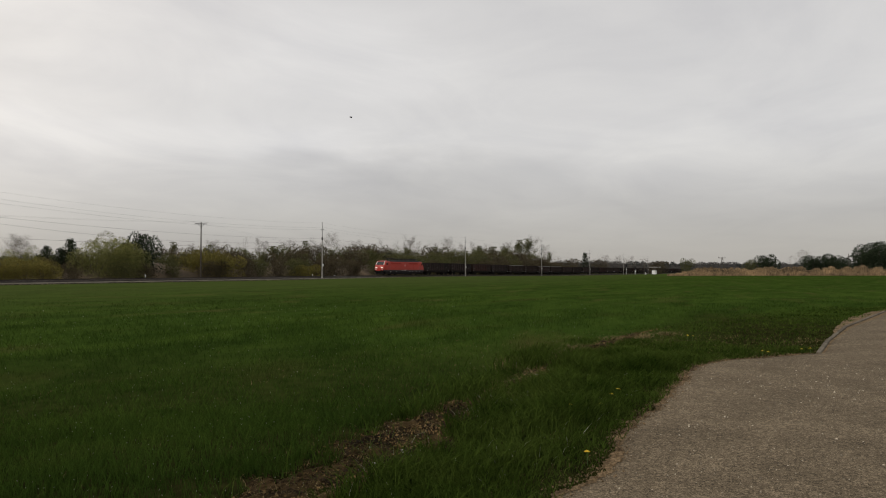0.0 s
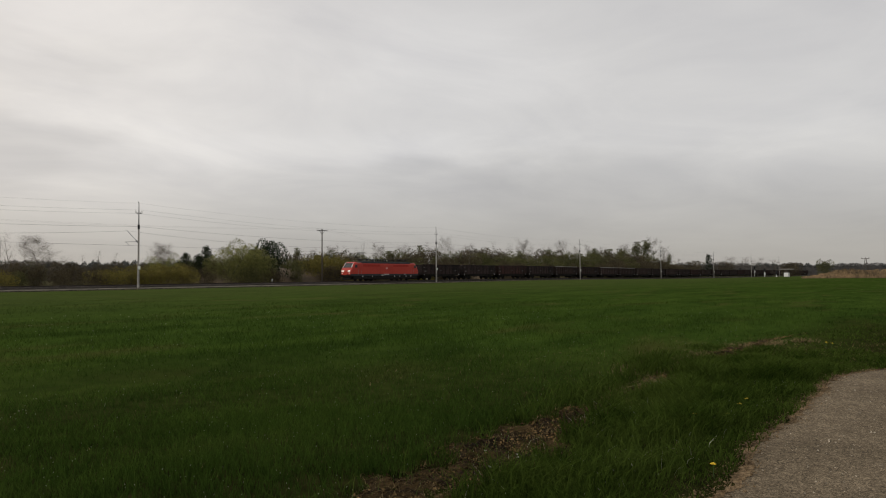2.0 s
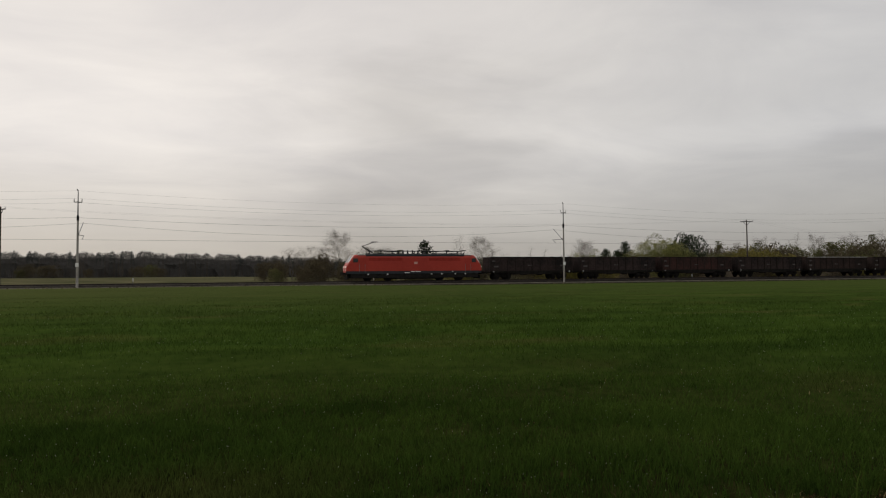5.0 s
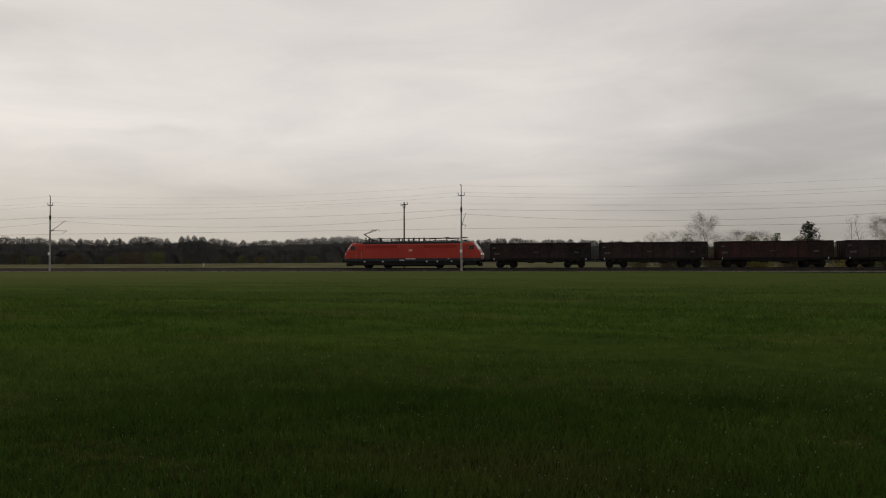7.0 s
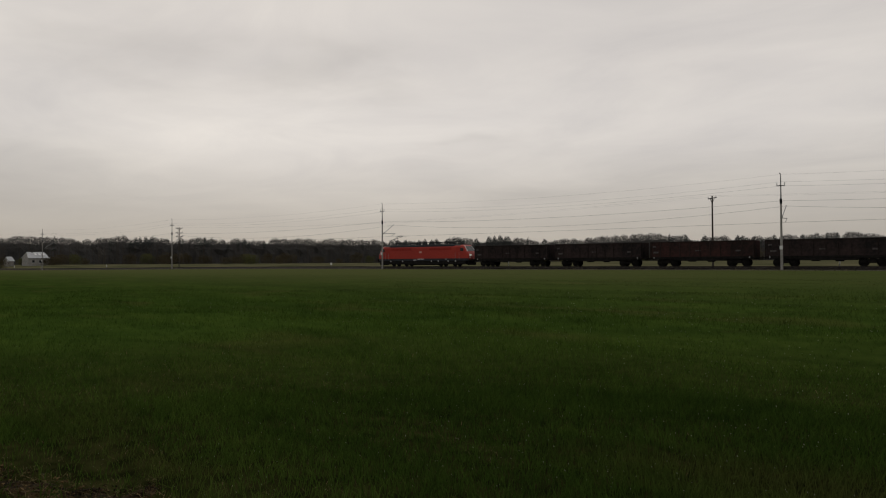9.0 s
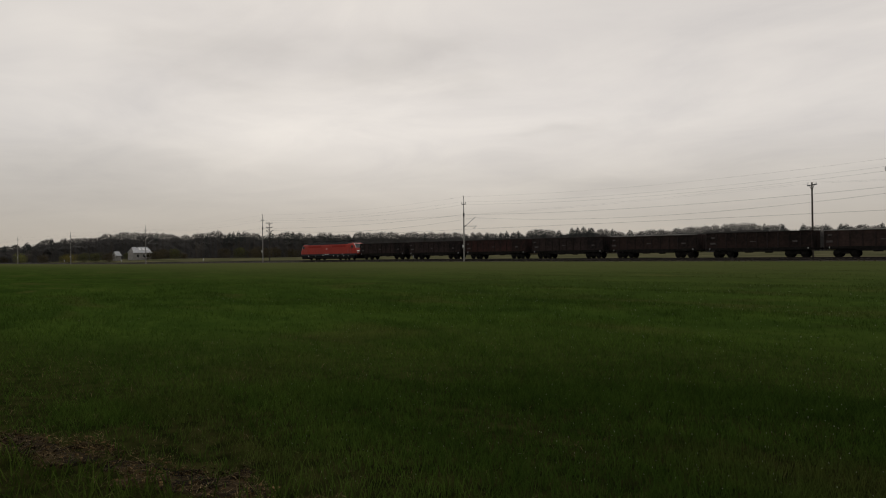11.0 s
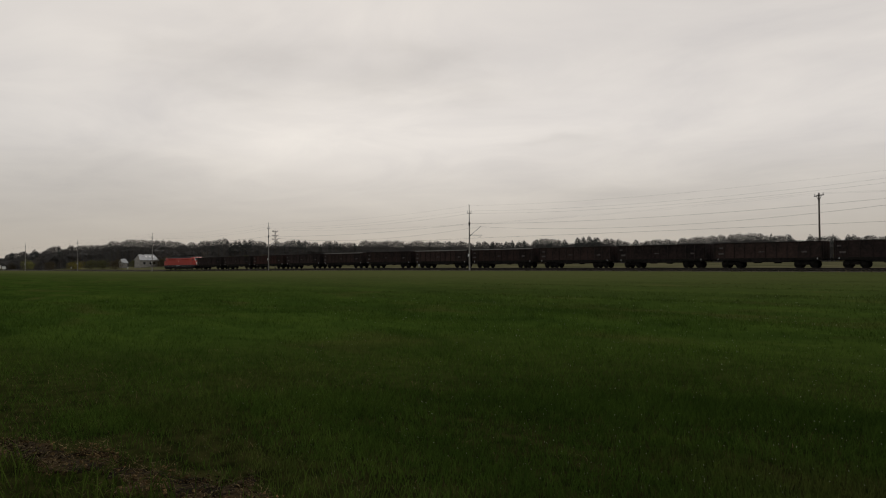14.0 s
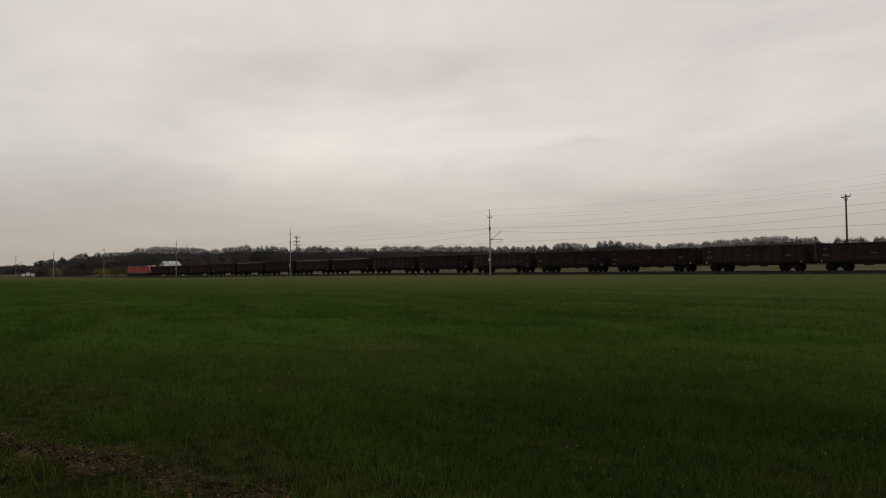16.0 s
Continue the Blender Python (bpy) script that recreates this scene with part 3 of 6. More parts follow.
def bogie(parent, x, base, heavy=False):
    """Side frames arched over the axles, springs, axle boxes and a bolster; wheelsets below."""
    bm = fresh()
    for s in (-1, 1):
        y0, y1 = s * 0.93, s * 1.10
        a, b = min(y0, y1), max(y0, y1)
        block(bm, -base / 2 - 0.35, base / 2 + 0.35, a, b, 0.62, 0.82, 0.03)
        block(bm, -0.42, 0.42, a, b, 0.38, 0.78, 0.04)
        for wx in (-base / 2, base / 2):
            block(bm, wx - 0.2, wx + 0.2, a - 0.03, b + 0.03, 0.32, 0.72, 0.03)
            for k in (-0.28, 0.28):
                rod(bm, (wx + k, (a + b) / 2, 0.42), (wx + k, (a + b) / 2, 0.7), 0.08)
    block(bm, -0.25, 0.25, -1.1, 1.1, 0.55, 0.95, 0.03)
    if heavy:
        block(bm, -base / 2 - 0.7, base / 2 + 0.7, -0.6, 0.6, 0.45, 0.9, 0.05)
        for s in (-1, 1):
            block(bm, -base / 2 - 0.85, base / 2 + 0.85, min(s * 1.1, s * 1.22), max(s * 1.1, s * 1.22), 0.42, 0.98, 0.05)
    me = bpy.data.meshes.new("bogie")
    bm.to_mesh(me)
    bm.free()
    me.materials.append(UNDER)
    ob = part("bogie", me, UNDER, parent)
    ob.matrix_basis = pose(x, 0, 0)
    for wx in (-base / 2, base / 2):
        w = part("wheelset", WHEELSET, UNDER, ob)
        w.matrix_basis = pose(wx, 0, 0)
    return ob


def buffer_bm(sign):
    bm = fresh()
    rod(bm, (0, 0, 0), (sign * 0.42, 0, 0), 0.10, 0.08, 8)
    rod(bm, (sign * 0.40, 0, 0), (sign * 0.45, 0, 0), 0.22, 0.22, 12)
    return bm


def build_wagon(paint, paint_dark, seed, rim=None):
    """A four-axle open goods wagon with ribbed sides."""
    rng = random.Random(seed)
    root = new("freight_wagon")
    h, x0, x1, w = 3.27, 0.60, 13.85, 1.42
    top = h
    bm = block(fresh(), x0, x1, -w + 0.1, w - 0.1, 1.12, 1.30)
    for s in (-1, 1):
        block(bm, x0 + 0.1, x1 - 0.1, min(s * 0.55, s * 0.75), max(s * 0.55, s * 0.75), 0.92, 1.15)
        y = s * (w - 0.04)
        block(bm, x0, x1, y - 0.05, y + 0.05, 1.02, 1.28, 0.015)
        block(bm, x0 + 0.05, x1 - 0.05, min(y, y - s * 0.10), max(y, y - s * 0.10), 0.92, 1.04, 0.01)
        block(bm, 4.3, PITCH - 4.3, min(y, y - s * 0.12), max(y, y - s * 0.12), 0.72, 0.94, 0.02)
        for e in (3.95, PITCH - 4.35):
            block(bm, e, e + 0.4, min(y, y - s * 0.12), max(y, y - s * 0.12), 0.82, 0.94, 0.02)
    for k in range(5):
        xx = 3.4 + k * 1.9
        block(bm, xx, xx + 0.16, -w + 0.1, w - 0.1, 0.85, 1.12)
    block(bm, 5.6, 6.5, -1.2, -0.5, 0.62, 1.05, 0.05)
    rod(bm, (8.1, -0.9, 0.78), (9.0, -0.9, 0.78), 0.2)
    part("underframe", bm, UNDER, root)
    for s in (-1, 1):
        bm = fresh()
        y = s * w
        lo, hi = min(y, y - s * 0.06), max(y, y - s * 0.06)
        block(bm, x0, x1, lo, hi, 1.28, top - 0.06)
        # pressed dents of the side panels
        for k in range(10):
            a = x0 + 0.35 + k * 1.28
            for z in (1.62, 2.25, 2.85):
                block(bm, a, a + 0.9, min(y, y + s * 0.025), max(y, y + s * 0.025), z - 0.16, z + 0.16, 0.01)
        part("side_wall", bm, paint, root)
        bm = fresh()
        block(bm, x0 - 0.02, x1 + 0.02, min(y - s * 0.08, y + s * 0.06), max(y - s * 0.08, y + s * 0.06), top - 0.10, top + 0.03, 0.02)
        part("top_rail", bm, rim or paint_dark, root)
        rib = fresh()
        block(rib, -0.06, 0.06, min(0, s * 0.11), max(0, s * 0.11), 1.2, top - 0.06, 0.02)
        me = bpy.data.meshes.new("rib")
        rib.to_mesh(me)
        rib.free()
        me.materials.append(paint_dark)
        for k in range(11):
            r = part("rib", me, paint_dark, root)
            r.matrix_basis = pose(x0 + 0.12 + k * 1.30, y, 0)
    for x in (x0, x1):
        bm = fresh()
        block(bm, x - 0.04, x + 0.04, -w, w, 1.1, top)
        for k in (-0.9, -0.3, 0.3, 0.9):
            block(bm, x - 0.10, x + 0.10, k - 0.05, k + 0.05, 1.15, top - 0.05, 0.02)
        part("end_wall", bm, paint, root)
    for x, s in ((x0, -1), (x1, 1)):
        for y in (-0.875, 0.875):
            b = part("buffer", buffer_bm(s), UNDER, root)
            b.matrix_basis = pose(x, y, 1.06)
    # stencilled plates and marks, unreadable from afar
    for a, b, z0, z1 in ((1.1, 1.55, 2.55, 2.75), (1.0, 1.7, 1.75, 2.0), (11.7, 12.3, 1.9, 2.1), (6.6, 7.3, 2.0, 2.12)):
        d = rng.uniform(-0.25, 0.25)
        part("stencil_mark", block(fresh(), a + d, b + d, -w - 0.045, -w - 0.028, z0, z1), STENCIL, root, "faded white stencilled mark")
    part("lamp_bracket", block(fresh(), x0 + 0.5, x0 + 0.56, -w - 0.06, -w, 1.05, 1.25), WHITE, root)
    part("lamp_bracket", block(fresh(), x1 - 0.6, x1 - 0.54, -w - 0.06, -w, 1.05, 1.25), WHITE, root)
    bogie(root, 2.72, 1.8)
    bogie(root, PITCH - 2.72, 1.8)
    return root


PALERIM = material("worn_pale_rim", (0.16, 0.15, 0.14), (0.36, 0.34, 0.32), 0.8, 3.0)
STENCIL = material("faded_stencil", (0.028, 0.022, 0.02), (0.12, 0.10, 0.095), 0.8, 6.0)


GRILLE = material("grille_red", (0.26, 0.022, 0.015), (0.36, 0.034, 0.022), 0.7, 3.0, gloss=0.2)


EMBLEM = material("faded_emblem", (0.50, 0.22, 0.18), (0.66, 0.42, 0.36), 0.6, 9.0, gloss=0.2)


def build_loco():
    """An electric locomotive with sloped cabs, grey roof and four pantographs; its nose is at x = 0."""
    root = new("locomotive")
    L, W = LOCO_LENGTH, 1.49
    # stations from the nose backward: x, half width, lower edge, roof height
    st = [(0.0, 1.20, 1.00, 1.75), (0.10, 1.32, 0.98, 2.15), (0.38, 1.41, 0.98, 2.55), (0.80, 1.46, 0.98, 3.15), (1.12, 1.48, 0.98, 3.48), (1.6, W, 0.98, 3.60), (3.0, W, 0.98, 3.62)]
    st = st + [(L - a, b, c, d) for a, b, c, d in reversed(st)]

    def ring(x, hw, lo, hi):
        e = min(0.42, (hi - lo) * 0.22)
        pts = [(-hw, lo), (-hw, lo + 0.36), (-hw, hi - e), (-hw * 0.94, hi - e * 0.35), (-hw * 0.80, hi), (hw * 0.80, hi), (hw * 0.94, hi - e * 0.35), (hw, hi - e), (hw, lo + 0.36), (hw, lo)]
        return [(x, y, z) for y, z in pts]

    rings = [ring(*s) for s in st]
    n = 10
    verts = [p for r in rings for p in r]
    side, skirt, roof = [], [], []
    for k in range(len(rings) - 1):
        for i in range(n - 1):
            q = (k * n + i, (k + 1) * n + i, (k + 1) * n + i + 1, k * n + i + 1)
            if i in (0, 8):
                skirt.append(q)
            elif i in (3, 4, 5) and 5 <= k <= len(rings) - 7:
                roof.append(q)
            else:
                side.append(q)
        skirt.append((k * n, k * n + 9, (k + 1) * n + 9, (k + 1) * n))
    side.append(tuple(range(n)))
    side.append(tuple(reversed(range((len(rings) - 1) * n, len(rings) * n))))
    for name, fs, mat, label in (("body", side, RED, "bright red painted body"), ("skirt", skirt, SKIRT, "dark grey skirt band"), ("roof", roof, ROOFGREY, "grey roof")):
        bm = fresh()
        vs = [bm.verts.new(v) for v in verts]
        for q in fs:
            bm.faces.new([vs[i] for i in q])
        for v in [v for v in bm.verts if not v.link_faces]:
            bm.verts.remove(v)
        bmesh.ops.recalc_face_normals(bm, faces=bm.faces)
        part(name, bm, mat, root, label)
    # roof cover panels and the darker roof edge
    for a, b in ((3.3, 6.3), (6.6, 9.5), (9.9, 12.9), (13.2, 16.2)):
        part("roof_panel", block(fresh(), a, b, -1.0, 1.0, 3.62, 3.72, 0.03), ROOFGREY, root)
    for s in (-1, 1):
        for x in (3.1, 11.6):
            part("side_grille", block(fresh(), x, x + 4.6, min(s * 1.485, s * 1.5), max(s * 1.485, s * 1.5), 2.75, 3.2, 0.01), GRILLE, root, "dull red ventilation grille")
        for x in (5.2, 7.8, 11.3, 14.1):
            part("panel_seam", block(fresh(), x, x + 0.03, min(s * 1.485, s * 1.498), max(s * 1.485, s * 1.498), 1.36, 3.2), GRILLE, root)
        part("roof_edge", block(fresh(), 2.7, L - 2.7, min(s * 1.16, s * 1.45), max(s * 1.16, s * 1.45), 3.30, 3.66, 0.05), SKIRT, root)
        # solebar with equipment
        part("solebar", block(fresh(), 0.6, L - 0.6, min(s * 1.2, s * 1.45), max(s * 1.2, s * 1.45), 0.36, 0.985, 0.03), UNDER, root)
        for x in (0.95, L - 1.62):
            part("cab_side_window", block(fresh(), x, x + 0.66, min(s * 1.45, s * 1.505), max(s * 1.45, s * 1.505), 2.52, 3.08, 0.04), GLASSY, root, "dark cab side window")
        for x in (1.85, L - 2.5):
            part("cab_door", block(fresh(), x, x + 0.65, min(s * 1.48, s * 1.503), max(s * 1.48, s * 1.503), 1.36, 3.15, 0.02), RED, root)
            for k in (x - 0.06, x + 0.71):
                part("grab_rail", rod(fresh(), (k, s * 1.54, 1.2), (k, s * 1.54, 2.3), 0.02), STEEL, root)
        # emblem and inscription as plain shapes
        part("emblem", block(fresh(), 9.45, 9.95, min(s * 1.49, s * 1.512), max(s * 1.49, s * 1.512), 2.28, 2.60), EMBLEM, root, "plain orange-white emblem plate")
        for a, b, z in ((8.1, 8.8, 1.04), (9.0, 9.6, 1.2), (9.7, 10.4, 1.2), (15.0, 15.2, 1.2)):
            part("inscription_bar", block(fresh(), a, b, min(s * 1.49, s * 1.51), max(s * 1.49, s * 1.51), z, z + 0.1), WHITE, root)
        for x in (2.9, 5.6, 11.9, 13.4, 15.4, 16.9):
            part("side_marker", block(fresh(), x, x + 0.2, min(s * 1.44, s * 1.47), max(s * 1.44, s * 1.47), 0.82, 0.99, 0.02), WHITE, root, "small white marking plate")
        for x in (6.9, 8.85, 10.8):
            part("equipment_box", block(fresh(), x, x + 1.85, min(s * 0.7, s * 1.3), max(s * 0.7, s * 1.34), 0.22, 0.95, 0.05), UNDER, root)
    for x, s in ((0.0, -1), (L, 1)):
        m = Matrix.Translation((x, 0, 0)) @ Matrix.Diagonal((-s, 1, 1, 1))

        def end(name, bm, mat, label=""):
            bm.transform(m)
            if s > 0:
                bmesh.ops.reverse_faces(bm, faces=bm.faces)
            part(name, bm, mat, root, label)

        bm = fresh()
        q = [bm.verts.new(p) for p in ((0.40, -1.12, 2.52), (0.40, 1.12, 2.52), (1.04, 0.98, 3.38), (1.04, -0.98, 3.38))]
        bm.faces.new(q)
        bmesh.ops.translate(bm, verts=bm.verts, vec=(-0.05, 0, 0.03))
        r = bmesh.ops.extrude_face_region(bm, geom=bm.faces[:])
        bmesh.ops.translate(bm, verts=[v for v in r["geom"] if isinstance(v, bmesh.types.BMVert)], vec=(0.06, 0, -0.04))
        end("windscreen", bm, GLASSY, "sloped dark windscreen")
        for y in (-1, 1):
            end("windscreen_pillar", rod(fresh(), (0.36, y * 1.17, 2.52), (1.02, y * 1.03, 3.4), 0.07), WHITE)
            end("headlight", block(fresh(), -0.03, 0.2, min(y * 0.50, y * 1.14), max(y * 0.50, y * 1.14), 1.76, 2.02, 0.04), HEADLIGHT, "bright round headlight pair")
            end("front_panel", block(fresh(), -0.015, 0.15, min(y * 0.75, y * 1.12), max(y * 0.75, y * 1.12), 1.42, 1.60, 0.03), WHITE, "white front warning panel")
            end("buffer", rod(rod(fresh(), (0.1, y * 0.875, 1.06), (-0.35, y * 0.875, 1.06), 0.11), (-0.32, y * 0.875, 1.06), (-0.38, y * 0.875, 1.06), 0.25, 0.25, 12), UNDER)
        end("buffer_beam", block(fresh(), -0.02, 0.35, -1.3, 1.3, 0.80, 1.18, 0.04), UNDER)
        end("snow_plough", block(fresh(), 0.15, 0.45, -1.15, 1.15, 0.22, 0.72, 0.08), UNDER)
        end("coupling_hook", rod(fresh(), (0, 0, 1.0), (-0.35, 0, 0.98), 0.07), UNDER)
    # roof gear: insulators, busbars, folded pantographs
    for k in range(9):
        x = 3.4 + k * 1.6
        part("insulator", rod(fresh(), (x, -0.35, 3.7), (x, -0.35, 4.10), 0.09, 0.07, 8), DARKSTEEL, root)
    part("busbar", rod(fresh(), (3.2, -0.35, 4.12), (16.6, -0.35, 4.12), 0.06), DARKSTEEL, root)
    for x in (7.6, 8.3, 9.0, 9.7, 10.5, 11.2):
        bm = fresh()
        rod(bm, (x, 0.25, 3.7), (x, 0.25, 4.26), 0.12, 0.09, 8)
        block(bm, x - 0.12, x + 0.12, 0.1, 0.4, 3.7, 3.84)
        part("roof_switch", bm, DARKSTEEL, root)
    for x, sgn in ((5.9, -1), (L - 3.4, 1), (L - 5.9, 1)):
        bm = fresh()
        for y in (-0.5, 0.5):
            rod(bm, (x - 1.1, y, 3.84), (x + 1.1, y, 3.84), 0.03)
            rod(bm, (x - 1.5 * sgn, y * 0.6, 4.05), (x + 1.0 * sgn, y * 0.6, 4.16), 0.05)
            rod(bm, (x - 0.9, y, 3.68), (x - 0.9, y, 3.84), 0.06)
            rod(bm, (x + 0.9, y, 3.68), (x + 0.9, y, 3.84), 0.06)
        rod(bm, (x + 0.8 * sgn, -0.85, 4.2), (x + 0.8 * sgn, 0.85, 4.2), 0.06)
        rod(bm, (x + 1.1 * sgn, -0.85, 4.2), (x + 1.1 * sgn, 0.85, 4.2), 0.06)
        part("folded_pantograph", bm, DARKSTEEL, root, "folded pantograph lying on the roof")
    bm = fresh()
    for y in (-0.5, 0.5):
        rod(bm, (2.9, y, 3.84), (4.9, y, 3.84), 0.035)
        rod(bm, (3.2, y, 3.62), (3.2, y, 3.84), 0.06)
        rod(bm, (4.6, y, 3.62), (4.6, y, 3.84), 0.06)
        rod(bm, (2.45, y * 0.3, 4.78), (4.1, y, 5.36), 0.035)
    rod(bm, (3.95, 0, 3.88), (2.45, 0, 4.78), 0.06)
    rod(bm, (3.65, 0.1, 3.86), (2.6, 0.1, 4.65), 0.025)
    rod(bm, (2.45, -0.2, 4.78), (2.45, 0.2, 4.78), 0.05)
    for x in (3.85, 4.45):
        rod(bm, (x, -0.6, 5.42), (x, 0.6, 5.42), 0.035)
        for y in (-1, 1):
            rod(bm, (x, y * 0.6, 5.42), (x, y * 0.92, 5.24), 0.03)
    rod(bm, (3.85, 0.3, 5.4), (4.45, 0.3, 5.4), 0.025)
    rod(bm, (3.85, -0.3, 5.4), (4.45, -0.3, 5.4), 0.025)
    part("raised_pantograph", bm, DARKSTEEL, root, "raised single-arm pantograph touching the wire")
    bogie(root, 4.6, 2.9, True)
    bogie(root, L - 4.6, 2.9, True)
    return tagged(root, "bright red electric locomotive with grey roof and skirt", "locomotive")


def lamp_material(name, colour, strength):
    m = material(name, (0.7, 0.7, 0.65), (0.8, 0.8, 0.75), 0.2)
    b = m.node_tree.nodes["Principled BSDF"]
    b.inputs["Emission Color"].default_value = (*colour, 1)
    b.inputs["Emission Strength"].default_value = strength
    return m


HEADLIGHT = lamp_material("lit_headlight", (1.0, 0.93, 0.8), 0.35)
LOCO = build_loco()
PROTOS = [build_wagon(RUSTDARK, RUSTDARK, 1), build_wagon(RUST, RUSTDARK, 2), build_wagon(RUSTRED, RUST, 3), build_wagon(RUST, RUSTDARK, 4, PALERIM)]
LABELS = ["sooty dark brown open freight wagon with ribbed sides", "brown painted open freight wagon with ribbed rusty sides", "reddish brown open freight wagon with ribbed sides", "brown open freight wagon with a worn pale top rim"]
for w, lab in zip(PROTOS, LABELS):
    tagged(w, lab, "freight wagon", "wagons of the train")
TRAIN = []
ORDER = [0, 0, 2, 0, 3, 1, 3, 3, 1, 0, 1, 0, 2, 1, 1, 0, 0, 2, 1, 0, 1, 2, 0, 1, 0, 1, 2, 0, 1, 0]
used = set()
for k, kind in enumerate(ORDER[:WAGONS]):
    if kind in used:
        w = copy_thing(PROTOS[kind], pose(0, 0, 0))
    else:
        w = PROTOS[kind]
        used.add(kind)
    TRAIN.append((w, LOCO_LENGTH + 0.65 + k * PITCH))

# ---- overhead line ----
MAST_Y = 89.3
MASTS = [-455.0, -394.0, -333.0, -271.5, -209.3, -145.5, -81.4, -17.15, 47.0, 112.35, 179.8, 245.5, 311.0, 377.0, 443.0]


def build_mast():
    """A tapered concrete mast with a spire, a feeder crossarm and a cantilever over the track; its foot is at rail level."""
    root = new("catenary_mast")
    bm = fresh()
    rod(bm, (0, 0, -0.75), (0, 0, 8.1), 0.16, 0.10, 8)
    part("post", bm, CONCRETE, root, "tapered grey concrete post")
    part("foundation", block(fresh(), -0.35, 0.35, -0.35, 0.35, -1.0, -0.5, 0.05), CONCRETE, root)
    part("collar", block(fresh(), -0.12, 0.12, -0.12, 0.12, 7.55, 8.15, 0.03), DARKSTEEL, root)
    part("spire", rod(fresh(), (0, 0, 8.1), (0, 0, 11.15), 0.09, 0.05, 6), STEEL, root)
    bm = fresh()
    rod(bm, (0.0, -0.5, 9.75), (0.0, 0.5, 9.75), 0.05)
    rod(bm, (-0.42, 0, 9.75), (0.42, 0, 9.75), 0.05)
    part("crossarm", bm, STEEL, root)
    for s in (-0.42, 0.42):
        bm = fresh()
        rod(bm, (s, 0, 9.75), (s, 0, 10.15), 0.07, 0.05, 8)
        part("insulator", bm, WHITE, root)
    part("finial", rod(fresh(), (0, 0, 11.1), (-0.12, 0, 11.3), 0.06, 0.06), STEEL, root)
    part("cantilever_strut", rod(fresh(), (0, 0.1, 5.70), (0, 3.2, 7.55), 0.05), STEEL, root)
    part("cantilever_tube", rod(fresh(), (0, 0.1, 5.85), (0, 3.6, 5.95), 0.04), STEEL, root)
    part("steady_arm", rod(fresh(), (0, 3.5, 5.93), (0, 2.5, 5.45), 0.03), STEEL, root)
    part("stay_insulator", rod(fresh(), (0, 0.15, 5.74), (0, 0.6, 6.0), 0.08), DARKSTEEL, root)
    part("number_plate", block(fresh(), -0.17, 0.17, -0.24, -0.2, 2.05, 2.5), WHITE, root, "small white plate on the post")
    return tagged(root, "grey concrete railway catenary mast beside the track", "catenary mast", "masts along the railway")


mast = build_mast()
for k, x in enumerate(MASTS):
    m = pose(x, MAST_Y - float(bend(x)), float(rail_top(x)), 0, 0, math.degrees(math.atan(-bend(x + 1) + bend(x))))
    if k == 0:
        mast.matrix_basis = m
    else:
        copy_thing(mast, m)


def strung(name, anchors, sag, radius, label):
    pts = []
    for (x0, y0, z0), (x1, y1, z1) in zip(anchors, anchors[1:]):
        for i in range(12):
            t = i / 12
            pts.append((x0 + (x1 - x0) * t, y0 + (y1 - y0) * t, z0 + (z1 - z0) * t - 4 * sag * t * (1 - t)))
    pts.append(anchors[-1])
    return tagged(new(name, tube_mesh(name, pts, radius, WIRE)), label, "wire")


def line(dy, dz):
    return [(x, MAST_Y - float(bend(x)) + dy, float(rail_top(x)) + dz) for x in MASTS]


strung("contact_wire", line(2.7, 5.42), 0.06, 0.012, "thin dark contact wire above the track")
strung("messenger_wire", line(2.9, 7.45), 1.35, 0.011, "sagging messenger wire above the contact wire")
strung("feeder_wire", [(x, y + 0.0, z) for x, y, z in line(-0.1, 7.9)], 0.7, 0.011, "sagging feeder wire along the masts")
strung("feeder_wire", line(0.5, 9.75), 0.9, 0.007, "sagging feeder wire on the crossarms")
strung("feeder_wire", line(-0.5, 10.15), 0.9, 0.006, "sagging feeder wire on the crossarms")
strung("earth_wire", line(0, 11.1), 0.8, 0.005, "thin earth wire on the mast tops")


def build_pole(h, double=False):
    root = new("wooden_power_pole")
    part("pole", rod(fresh(), (0, 0, -0.8), (0, 0, h), 0.15, 0.10, 8), TIMBER, root)
    arms = (h - 0.35,) if not double else (h - 0.35, h - 1.6, h - 2.6)
    for z in arms:
        wd = 1.1 if not double else 0.95
        bm = fresh()
        block(bm, -wd, wd, -0.06, 0.06, z - 0.06, z + 0.06, 0.01)
        for s in (-1, 1):
            rod(bm, (s * 0.62, 0, z), (0, 0, z - 0.75), 0.035)
        part("crossarm", bm, DARKSTEEL, root, "steel crossarm with braces")
        for x in (-wd + 0.08, 0.0 if not double else -0.4, wd - 0.08):
            part("insulator", rod(fresh(), (x, 0, z + 0.05), (x, 0, z + 0.32), 0.06, 0.04, 8), WHITE if not double else DARKSTEEL, root)
    return root


